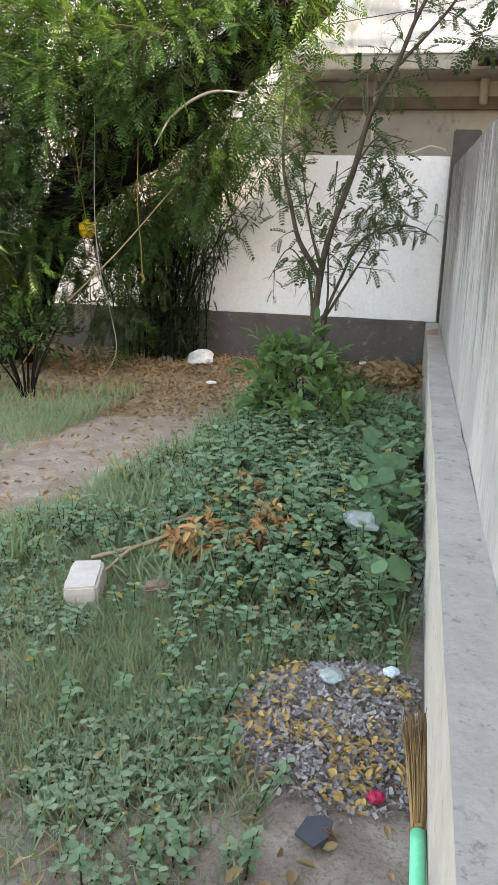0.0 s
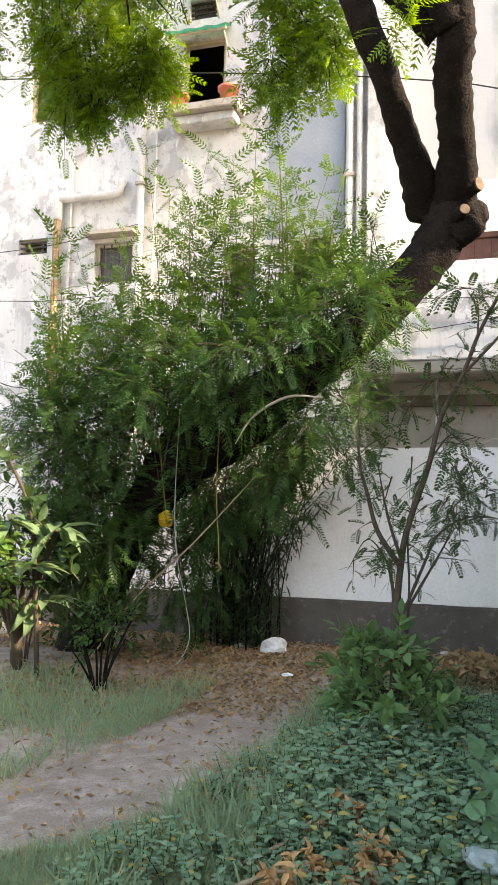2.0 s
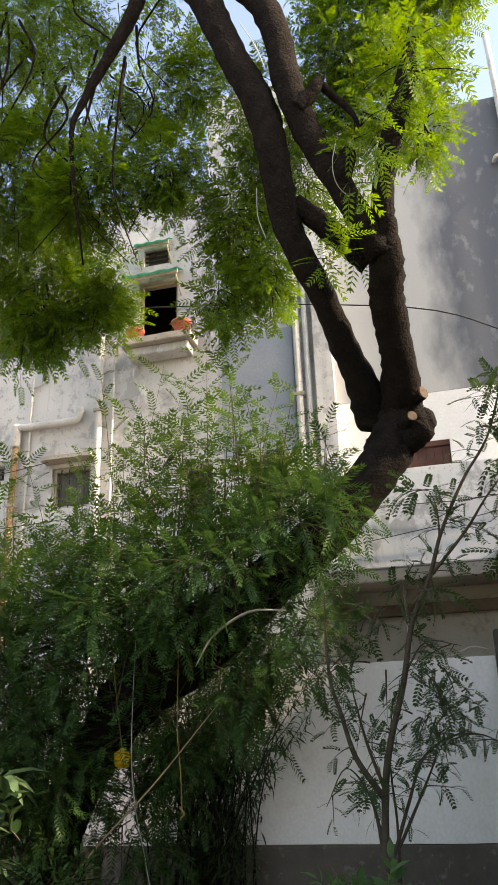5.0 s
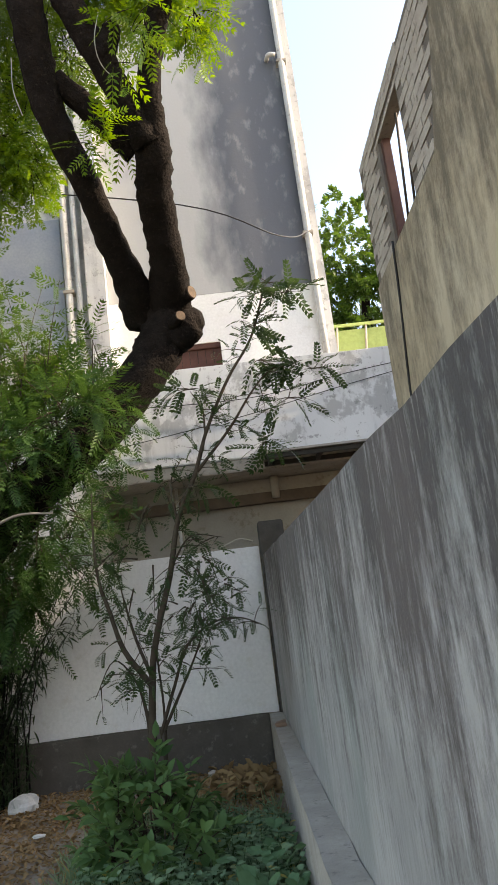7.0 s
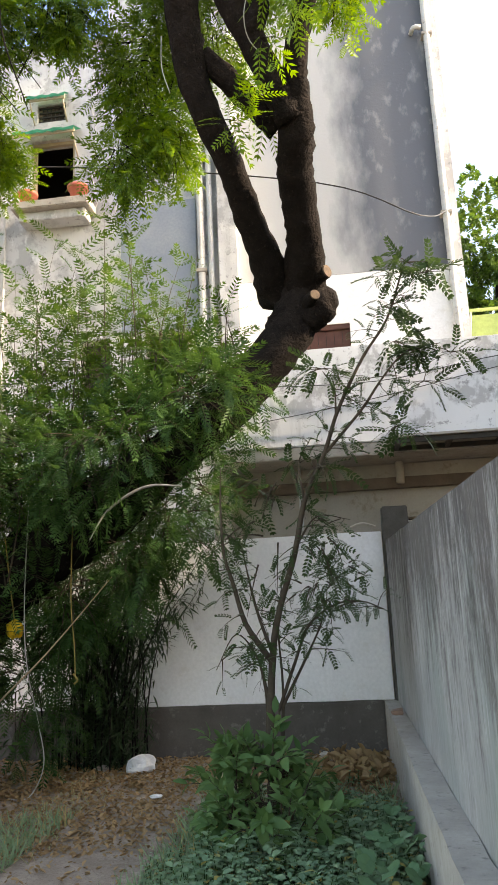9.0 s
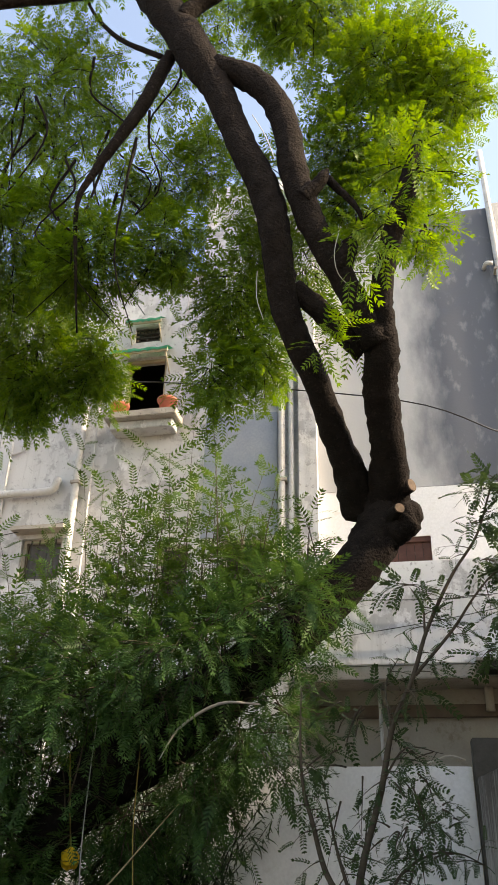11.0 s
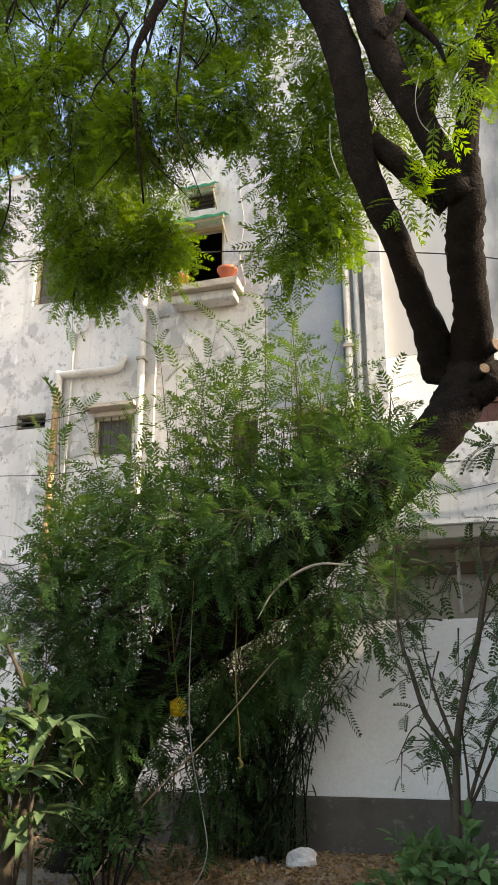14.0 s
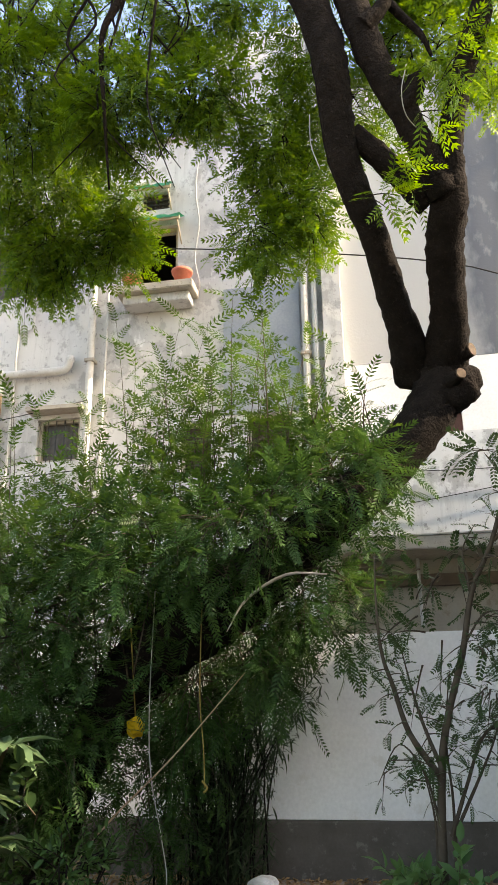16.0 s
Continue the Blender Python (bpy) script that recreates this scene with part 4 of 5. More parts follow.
OVER = [((-0.96, 6.8, 9.71), (0.48, 0.33, 0.61), 113, 0),
        ((-0.16, 6.9, 8.65), (0.44, 0.26, 0.44), 95, 0),
        ((0.37, 7.0, 8.2), (0.25, 0.18, 0.36), 58, 0.1),
        ((-0.52, 7.0, 7.71), (0.36, 0.20, 0.30), 50, -0.1),
        ((-0.52, 7.2, 7.05), (0.29, 0.16, 0.23), 35, -0.2),
        ((0.02, 7.2, 6.66), (0.10, 0.15, 0.10), 17, -0.1),
        ((-1.14, 7.6, 6.68), (0.13, 0.15, 0.19), 20, -0.1),
        ((-1.25, 6.8, 12.66), (1.35, 0.50, 0.74), 111, 0)]
MIDDLE = [((-1.84, 7.6, 6.41), (0.21, 0.27, 0.70), 79, -0.5),
        ((-2.03, 7.5, 5.41), (0.10, 0.15, 0.21), 30, -0.6),
        ((-1.61, 7.6, 5.75), (0.11, 0.15, 0.33), 36, -0.5)]
FILL = [((-2.9, 7.1, 8.9), (1.2, 0.4, 1.2), 60, -0.2), ((-4.6, 7.0, 8.0), (0.9, 0.4, 0.9), 36, -0.3), ((-0.35, 7.1, 8.3), (0.75, 0.35, 0.9), 70, 0.0), ((-1.25, 7.3, 7.3), (0.45, 0.3, 0.8), 55, -0.1),
        ((-1.7, 7.0, 10.3), (0.8, 0.4, 0.7), 80, 0.0), ((-0.35, 7.1, 9.6), (0.5, 0.3, 0.5), 45, 0.1), ((-3.2, 7.0, 7.3), (0.5, 0.4, 0.5), 16, -0.3), ((-0.25, 7.1, 7.2), (0.3, 0.2, 0.5), 30, 0.0), ((-0.12, 6.35, 6.55), (0.22, 0.2, 0.36), 30, 0.0), ((-0.35, 6.4, 5.95), (0.12, 0.15, 0.2), 8, -0.1)]
for c, rad, shoots, fall in HANG + OVER + MIDDLE + FILL:
    crown.cloud(c, rad, shoots, 0.30, 9, 0.27, (0.05, 0, fall), 0.45)
for p, d in (((-1.06, 6.82, 5.15), (0.6, -0.3, -0.3)), ((-0.91, 6.76, 5.21), (0.4, -0.5, 0.2)), ((-0.68, 6.37, 5.48), (0.5, -0.4, -0.3)), ((-0.5, 6.25, 5.91), (0.6, -0.2, 0.2)), ((-0.75, 6.82, 5.15), (0.5, -0.2, -0.2))):
    for _ in range(2):
        crown.shoot(p, np.array(d) + 0.25 * crown.rng.standard_normal(3), 0.28, 6, 0.27, 0.5)
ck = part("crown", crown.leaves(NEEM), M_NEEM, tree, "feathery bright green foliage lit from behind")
tagged(ck, kind="stuff")
tagged(part("fine_branching", crown.twigs(), M_BARK, tree), kind="stuff")

# upright water shoots that grow from the lower trunk, open above and dense below
suck = Foliage(12)
r = suck.rng
trunk_z = lambda x: np.interp(x, [-4.3, -3.8, -3.3, -2.8, -2.4, -1.7, -1.3, -0.9], [0.3, 1.0, 1.5, 2.1, 2.4, 2.9, 3.2, 3.6])
TIPS = [(-3.34, 5.43), (-2.98, 5.2), (-2.47, 5.2), (-1.97, 5.33), (-1.66, 4.8), (-1.31, 4.5), (-1.05, 4.15), (-4.26, 4.3), (-4.46, 3.85), (-3.71, 4.75), (-2.75, 4.9), (-2.2, 4.85), (-1.8, 4.5), (-3.15, 4.8), (-4.0, 4.2)]
for x, top in TIPS:
    for k in range(7):
        x0 = x + r.normal(0, 0.2)
        z = trunk_z(x0)
        h = (top if k == 0 else top - r.uniform(0.05, 1.0)) - z - 0.12
        suck.shoot((x0, 8.4 + r.normal(0, 0.16), z), ((x - x0) / h + r.normal(0, 0.03), r.normal(0, 0.06), 1), h, int(h / 0.10), 0.34, 0.01, 84, 0.009, 0.25)
for _ in range(22):
    x = r.uniform(-4.3, -1.1)
    z = trunk_z(x)
    suck.shoot((x, 8.3 + r.normal(0, 0.22), z + r.uniform(-0.1, 0.2)), (r.normal(0, 0.25), r.normal(-0.05, 0.2), 1), r.uniform(0.7, 1.3), 12, 0.33, 0.06, 78, 0.008)
suck.cloud((-2.75, 8.15, 2.95), (0.9, 0.35, 0.35), 30, 0.4, 9, 0.30, (0, -0.1, 0.3), 0.2)
suck.cloud((-1.7, 8.6, 3.6), (0.5, 0.15, 0.35), 16, 0.4, 9, 0.32, (0, 0.1, 0.3), 0.2)
suck.cloud((-3.9, 8.2, 2.7), (0.6, 0.4, 0.7), 75, 0.45, 9, 0.33, (0, -0.1, 0.2), 0.2)
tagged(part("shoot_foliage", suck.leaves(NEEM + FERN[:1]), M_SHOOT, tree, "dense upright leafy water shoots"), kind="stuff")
tagged(part("fine_branching", suck.twigs(), M_BARK2, tree), kind="stuff")
# lower leaves, with their shade put into the leaf colour
shade = Foliage(13)
for c, rad, shoots, way in (((-1.45, 7.8, 3.3), (0.35, 0.2, 0.12), 30, (0.4, -0.3, -0.1)), ((-2.05, 7.75, 2.95), (0.5, 0.3, 0.2), 42, (0.2, -0.3, -0.1)), ((-3.05, 7.8, 2.7), (0.7, 0.3, 0.3), 44, (0, -0.3, -0.1)),
                            ((-4.1, 7.9, 2.1), (0.5, 0.4, 0.6), 75, (0, -0.2, -0.1)), ((-3.95, 7.95, 1.45), (0.35, 0.25, 0.5), 70, (0, -0.2, -0.1)), ((-2.6, 8.75, 1.85), (0.4, 0.3, 0.25), 16, (0, 0, -0.3)),
                            ((-1.75, 8.4, 2.25), (0.35, 0.3, 0.25), 20, (0.2, 0, -0.3)), ((-3.7, 8.1, 1.1), (0.35, 0.4, 0.4), 28, (0, -0.2, 0)),
                            ((-3.3, 8.75, 0.95), (0.3, 0.25, 0.5), 44, (0, 0, -0.1)), ((-2.95, 8.85, 1.6), (0.3, 0.2, 0.3), 26, (0, 0, -0.2)),
                            ((-2.75, 8.3, 1.65), (0.3, 0.2, 0.2), 26, (0.1, -0.1, -0.4)), ((-2.25, 8.25, 2.0), (0.3, 0.2, 0.2), 26, (0.1, -0.1, -0.4)), ((-1.7, 8.2, 2.45), (0.3, 0.2, 0.2), 22, (0.2, -0.1, -0.3))):
    shade.cloud(c, rad, shoots, 0.45, 9, 0.34, way, 0.3)
tagged(part("lower_foliage", shade.leaves(FERN), M_SHADELEAF, tree, "fern-like lower foliage coloured dark for shade"), kind="stuff")
tagged(part("fine_branching", shade.twigs(), M_BARK2, tree), kind="stuff")
tube("dead_frond", [(-1.55, 7.55, 2.42), (-1.85, 7.5, 2.42), (-2.15, 7.5, 2.25), (-2.3, 7.5, 2.02)], [0.006, 0.012, 0.010, 0.004], M_ASH, tree, 6, 4)

# ---- narrow-leaved clump against the plinth ----
cl = thing("bamboo_clump", (0, 0, 0), "clump of thin dark canes with narrow grey-green leaves", "bamboo")
bam = Foliage(21)
r = bam.rng
for i in range(62):
    a, q = r.uniform(0, 6.28), r.uniform(0, 0.42)
    p = (-2.82 + q * math.cos(a) * 1.3, 9.32 + 0.5 * q * math.sin(a), -0.02)
    h = r.uniform(1.5, 2.7)
    e = np.array([r.normal(0.0, 0.2), r.normal(-0.1, 0.12), 1.0])
    s = np.linspace(0, 1, 7)[:, None]
    P = np.array(p) + s * np.array([0, 0, h]) + s ** 2 * e * np.array([h, h, 0]) + 0.02 * r.standard_normal((7, 3)) * s
    part("cane", fast_mesh("cane", *tube_geo(P, np.linspace(0.010, 0.003, 7), 5)), M_BARK, cl, smooth=True)
    for k in range(44):
        u = r.uniform(0.02, 1)
        c = np.array([np.interp(u, s[:, 0], P[:, j]) for j in range(3)])
        f = r.standard_normal(3) * (1, 1, 0.5) + (0, 0, -0.35)
        for _ in range(3):
            bam.leaf.append((c + 0.05 * r.standard_normal(3), f + 0.5 * r.standard_normal(3), (0, 0, 1) + 0.3 * r.standard_normal(3), r.uniform(0.07, 0.15)))
tagged(part("foliage", bam.leaves([oval_leaf(0.15, 0.1, 0.35)]), M_BAMBOO, cl), kind="stuff")

# ---- slender sapling ----
sp = thing("sapling", (0.05, 0, 0), "slender many-stemmed sapling with sparse feathery leaves", "tree")
SY = 7.2
STEMS = [([(-0.96, 0.03, -0.02), (-0.98, 0.04, 0.4), (-0.97, 0.04, 0.8), (-1.02, 0.03, 1.1)], 0.014),
         ([(-0.88, -0.04, -0.02), (-0.86, -0.05, 0.4), (-0.88, -0.04, 0.76)], 0.016),
         ([(-0.9, 0.06, -0.02), (-0.87, 0.07, 0.45), (-0.85, 0.06, 0.9), (-0.86, 0.05, 1.3), (-0.8, 0.05, 1.7)], 0.013),
         ([(-0.92, 0.0, -0.03), (-0.94, 0.0, 0.28), (-0.94, 0.0, 0.69), (-0.9, 0.0, 1.14), (-0.83, 0.0, 1.44), (-0.71, 0.0, 1.8), (-0.61, 0.0, 2.2), (-0.45, 0.0, 2.52), (-0.32, 0.0, 2.86), (-0.11, 0.0, 3.25), (0.1, 0.0, 3.55), (0.25, 0.0, 3.94)], 0.029),
         ([(-0.92, 0.0, 1.06), (-1.09, 0.01, 1.32), (-1.17, 0.02, 1.6), (-1.23, 0.03, 1.81), (-1.25, 0.04, 2.1), (-1.24, 0.05, 2.48)], 0.02),
         ([(-0.91, 0.0, 1.12), (-1.0, 0.033, 1.38), (-1.06, 0.067, 1.63), (-1.1, 0.1, 1.84)], 0.013),
         ([(-0.88, -0.0, 0.72), (-0.75, -0.01, 1.04), (-0.63, -0.02, 1.3), (-0.43, -0.03, 1.43), (-0.25, -0.04, 1.44), (-0.1, -0.05, 1.38)], 0.012),
         ([(-0.85, 0.0, 0.75), (-0.67, 0.02, 1.07), (-0.56, 0.04, 1.28), (-0.51, 0.06, 1.45)], 0.011),
         ([(-0.94, -0.0, 0.76), (-1.01, -0.01, 1.07), (-1.16, -0.02, 1.25), (-1.31, -0.03, 1.01)], 0.009),
         ([(-0.43, -0.0, 2.54), (-0.15, -0.015, 2.84), (0.04, -0.03, 3.09), (0.22, -0.045, 3.26), (0.47, -0.06, 3.3)], 0.012),
         ([(-0.34, 0.0, 2.82), (-0.34, 0.025, 3.04), (-0.42, 0.05, 3.19)], 0.008),
         ([(-0.62, 0.0, 2.2), (-0.64, 0.03, 2.48), (-0.54, 0.06, 2.67)], 0.009),
         ([(-0.7, -0.0, 1.85), (-0.53, -0.03, 2.06), (-0.29, -0.06, 2.02)], 0.008)]
sap = Foliage(31)
r = sap.rng
for pts, rad in STEMS:
    k = len(pts)
    tube("stem", [(x, SY + y, z) for x, y, z in pts], [rad * (1.1 - 0.85 * i / (k - 1)) for i in range(k)], M_BARK2, sp, 8, 5, wobble=0.04)
    for i in range(1, k):
        a, b = np.array(pts[i - 1]), np.array(pts[i])
        for _ in range(3):
            q = a + (b - a) * r.uniform(0, 1)
            if q[2] > 1.0:
                sap.shoot(q + (0, SY, 0), (r.normal(0, 1), r.normal(-0.1, 0.6), r.uniform(-0.3, 0.4)), r.uniform(0.12, 0.28), 4, 0.135, 0.35, 60, 0.004)
# flat fern-like sprays at the tips, then small dark leaves round the middle stems
for x, z in ((0.29, 4.0), (0.15, 3.9), (0.42, 3.9), (0.55, 3.24), (0.13, 3.36), (0.13, 2.7), (-0.42, 3.19), (0.33, 3.03), (0.07, 3.65), (0.38, 3.29)):
    for _ in range(5):
        sap.shoot((x, SY, z), (r.normal(0.2, 0.9), r.normal(-0.1, 0.5), r.uniform(-0.15, 0.25)), r.uniform(0.1, 0.2), 4, 0.235, 0.3, 50, 0.004)
sap.cloud((-0.47, SY, 1.62), (0.32, 0.2, 0.2), 34, 0.14, 5, 0.125, (0, 0, 0), 0.4)
sap.cloud((-0.78, SY, 1.95), (0.45, 0.25, 0.25), 13, 0.22, 4, 0.17, (0, 0, 0), 0.4)
sap.cloud((-0.75, SY, 2.4), (0.4, 0.25, 0.2), 10, 0.22, 4, 0.2, (0, 0, 0), 0.4)
tagged(part("foliage", sap.leaves(MORINGA), M_SAPLEAF, sp), kind="stuff")
tagged(part("fine_branching", sap.twigs(), M_BARK2, sp), kind="stuff")


# ---- shrubs ----
def leafy(name, place_at, label, category, material, template, seed, specs, stems=6, stem_h=0.6, bark=M_BARK2):
    """A shrub: stems from one root and clouds of simple leaves."""
    t = thing(name, place_at, label, category)
    f = Foliage(seed)
    rr = f.rng
    for c, rad, shoots, length, count, size, way in specs:
        f.cloud(c, rad, shoots, length, count, size, way, 0.2, 55)
    for i in range(stems):
        a = rr.uniform(0, 6.28)
        e = np.array([math.cos(a) * rr.uniform(0.05, 0.3), math.sin(a) * rr.uniform(0.05, 0.3), stem_h * rr.uniform(0.7, 1.2)])
        s = np.linspace(0, 1, 6)[:, None]
        stem = tube_geo(np.array([0.04 * math.cos(a), 0.04 * math.sin(a), -0.04]) + e * np.hstack([s ** 1.5, s ** 1.5, s]), np.linspace(0.012, 0.005, 6), 6)
        part("stem", fast_mesh("stem", *stem), bark, t, smooth=True)
    tagged(part("foliage", f.leaves(template), material, t), kind="stuff")
    tagged(part("fine_branching", f.twigs(3), bark, t), kind="stuff")
    return t


leafy("bush", (-0.88, 6.75, 0), "low dark green leafy bush round the sapling's foot", "bush", M_BUSHLEAF, [oval_leaf(0.5, 0.15, 0.3)], 41,
      [((0, 0, 0.28), (0.32, 0.35, 0.22), 60, 0.28, 10, 0.14, (0, 0, 0.5)), ((0.1, -0.5, 0.2), (0.35, 0.4, 0.15), 50, 0.25, 10, 0.13, (0, 0, 0.5))], 8, 0.4)
leafy("shrub", (-3.2, 6.9, 0), "small shrub with bare stems and small leaves", "shrub", M_SHADELEAF, [oval_leaf(0.45)], 42,
      [((0, 0, 0.55), (0.28, 0.25, 0.16), 55, 0.2, 9, 0.075, (0, 0, 0.3))], 12, 0.55, M_BARK)
leafy("shrub", (-4.35, 6.5, 0), "light green rounded garden bush", "shrub", M_BUSH, [oval_leaf(0.6, 0.15, 0.25)], 43,
      [((0, 0, 0.9), (0.45, 0.4, 0.4), 150, 0.25, 10, 0.10, (0, 0, 0.3)), ((-0.4, 0.1, 1.0), (0.4, 0.4, 0.35), 80, 0.25, 10, 0.10, (0, 0, 0.3))], 8, 0.8)
leafy("shrub", (-4.35, 7.6, 0), "tangle of dark green shrubs behind the garden bush", "shrub", M_SHADELEAF, [oval_leaf(0.5)], 44,
      [((-0.3, 0.3, 0.9), (0.6, 0.3, 0.5), 90, 0.35, 9, 0.12, (0, 0, 0.2)), ((0.5, 0.4, 0.35), (0.5, 0.3, 0.3), 50, 0.3, 9, 0.11, (0, 0, 0.4))], 8, 0.8)
dk = thing("sapling", (0, 0, 0), "thin sapling with dark pointed leaves", "tree")
f = Foliage(45)
tube("stem", [(-3.85, 7.05, 0.0), (-3.9, 7.03, 0.8), (-3.97, 7.0, 1.43), (-4.31, 7.0, 1.99), (-4.75, 7.0, 2.45), (-4.98, 7.0, 2.62)], [0.022, 0.02, 0.017, 0.014, 0.01, 0.005], M_BARK2, dk)
for u in np.linspace(-0.5, 1, 17):
    q = np.array([-3.97, 7.0, 1.43]) + u * np.array([-1.0, 0, 1.18])
    f.shoot(q, (f.rng.normal(-0.1, 0.6), -0.2, 0.5), 0.2, 6, 0.19, 0.1, 60, 0.005)
tagged(part("foliage", f.leaves([oval_leaf(0.5, 0.12, 0.1)]), M_SAPLEAF, dk), kind="stuff")
tagged(part("fine_branching", f.twigs(), M_BARK2, dk), kind="stuff")

# broad-leaved ornamental with rosettes at the branch ends
pl = thing("frangipani", (0, 0, 0), "frangipani shrub with long drooping grey-green leaves", "shrub")
ROS = [(-4.0, 7.05, 0.92), (-4.35, 7.0, 1.22), (-3.82, 7.2, 1.25), (-4.7, 7.1, 1.35), (-3.95, 7.3, 0.6), (-4.12, 6.9, 1.3)]
rng = np.random.default_rng(46)
TL = oval_leaf(0.42, 0.2, 0.5)
for x, y, z in ROS:
    branch = tube("branch", [(-4.18, 7.25, -0.05), (-4.16, 7.2, 0.25), ((x - 4.16) / 2, (y + 7.2) / 2, (z + 0.25) / 2 + 0.02), (x, y, z)], [0.045, 0.04, 0.03, 0.022], M_BARK2, pl, 8, 5)
    for i in range(17):
        a, up = i * 2.4, rng.uniform(-0.35, 0.7)
        V, Q = place(TL, [(0, 0, 0)], [(math.cos(a), math.sin(a), up)], [(0, 0, 1)], [rng.uniform(0.26, 0.38)])
        part("leaf", fast_mesh("leaf", V + np.array([x, y, z]) + 0.03 * np.array([math.cos(a), math.sin(a), rng.uniform(-1, 1)]), Q), M_PLUM, branch, smooth=True)

# far tree behind the terrace
ft = thing("tree", (5.2, 25.0, 0), "tall leafy green tree far behind the terrace", "tree")
tube("trunk", [(0, 0, -0.2), (0.1, 0, 5), (-0.2, 0, 9), (0, 0, 12)], [0.35, 0.3, 0.22, 0.1], M_BARK, ft, 10)
f = Foliage(51)
for c, rad in (((-0.5, 0, 13.0), (1.4, 1.2, 2.2)), ((0.8, 0.3, 11.0), (2.0, 1.5, 2.2)), ((-0.6, 0, 9.4), (1.4, 1.2, 1.8)), ((1.6, 0, 8.0), (2.0, 1.5, 2.0)), ((0.1, 0, 7.0), (1.6, 1.5, 1.8)), ((2.5, 0, 12.0), (1.6, 1.2, 1.8))):
    f.cloud(c, rad, 170, 0.8, 36, 0.20, (0, 0, 0), 0.3)
tagged(part("crown", f.leaves([oval_leaf(0.55)]), M_SHOOT, ft), kind="stuff")
tagged(part("fine_branching", f.twigs(3), M_BARK, ft), kind="stuff")

# ---- ground cover ----
rng = np.random.default_rng(61)
PATHL = np.array([(-4.5, 2.9), (-3.0, 3.7), (-2.25, 4.6), (-2.0, 5.9), (-1.9, 7.4), (-2.0, 8.8), (-2.2, 9.7)])


def off_path(x, y):
    """Distance to the middle of the trodden path."""
    best = 9.0
    for a, b in zip(PATHL, PATHL[1:]):
        t = min(1, max(0, ((x - a[0]) * (b[0] - a[0]) + (y - a[1]) * (b[1] - a[1])) / ((b - a) ** 2).sum()))
        best = min(best, math.hypot(x - a[0] - t * (b[0] - a[0]), y - a[1] - t * (b[1] - a[1])))
    return best


def patch(x, y, s=1.0, seed=0.0):
    return noise.noise(Vector((x * s, y * s, 7.3 + seed)))


def blades(name, label, spots, size, material, lean=0.5):
    """Grass as one sheet of thin bent blades."""
    P, F, S = [], [], []
    for x, y in spots:
        P.append((x, y, rise(x, y) - 0.005))
        F.append((rng.normal(0, lean), rng.normal(0, lean), 1))
        S.append(size * rng.uniform(0.4, 1.2))
    w = 0.035
    T = (np.array([(-w, 0, 0), (w, 0, 0), (w * 0.7, 0.55, 0.02), (-w * 0.7, 0.55, 0.02), (0.004, 1, 0.16), (-0.004, 1, 0.16)]), np.array([(0, 1, 2, 3), (3, 2, 4, 5)]))
    up = rng.standard_normal((len(P), 3)) * (1, 1, 0.1)
    V, Q = place(T, P, F, up, S)
    return tagged(part(name, fast_mesh(name, V, Q), material), label, "grass", kind="stuff")


def plants(name, label, spots, height, leaf, count, template, material, stem_material):
    """Many small herbs: thin stems with simple leaves, one sheet."""
    P, F, U, S, tw = [], [], [], [], []
    for x, y, k in spots:
        z = rise(x, y)
        h = height * k * rng.uniform(0.6, 1.2)
        d = np.array([rng.normal(0, 0.3), rng.normal(0, 0.3), 1.0])
        tip = np.array([x, y, z]) + d * h
        tw.append((np.array([(x, y, z - 0.01), tip * 0.5 + np.array([x, y, z]) * 0.5, tip]), np.array([0.003, 0.0025, 0.0015])))
        a = rng.uniform(0, 6.28)
        for i in range(count):
            a += 2.4 + rng.uniform(-0.3, 0.3)
            u = 0.3 + 0.7 * (i + 1) / count
            P.append(np.array([x, y, z]) + d * h * u)
            F.append((math.cos(a), math.sin(a), rng.uniform(-0.1, 0.7)))
            U.append((rng.normal(0, 0.2), rng.normal(0, 0.2), 1))
            S.append(leaf * k * rng.uniform(0.6, 1.2))
    V, Q = place(template, P, F, U, S)
    t = thing(name, (0, 0, 0), label, "weeds", kind="stuff")
    tagged(part("foliage", fast_mesh("leaves", V, Q), material, t), kind="stuff")
    tagged(part("stem_cluster", fast_mesh("stems", *join_geo([tube_geo(p, q, 3) for p, q in tw])), stem_material, t), kind="stuff")


def pile(x, y):
    return ((x + 0.2) / 0.34) ** 2 + ((y - 3.02) / 0.36) ** 2


bare = lambda x, y: pile(x, y) < 1.0 or (x > -0.36 and y < 2.85)
S1, S2, S3, S4, S5, S6 = [], [], [], [], [], []
for _ in range(110000):
    x, y = rng.uniform(-2.5, -0.05), rng.uniform(1.7, 4.6)
    if not bare(x, y) and off_path(x, y) > 0.45 and patch(x, y, 1.6) > rng.uniform(-0.75, 0.15):
        (S2 if rng.uniform() < 0.2 else S1).append((x, y))
for _ in range(30000):
    x, y = rng.uniform(-6.5, -2.2), rng.uniform(4.8, 8.0)
    if off_path(x, y) > 0.42 and patch(x, y, 0.8, 4) > rng.uniform(-0.5, 0.2):
        (S3 if y < 7.3 else S2).append((x, y))
for _ in range(14000):
    x, y = rng.uniform(-2.8, -0.1), rng.uniform(4.2, 8.8)
    if off_path(x, y) > 0.3 and patch(x, y, 1.8, 2) > rng.uniform(-0.3, 0.4):
        S2.append((x, y))
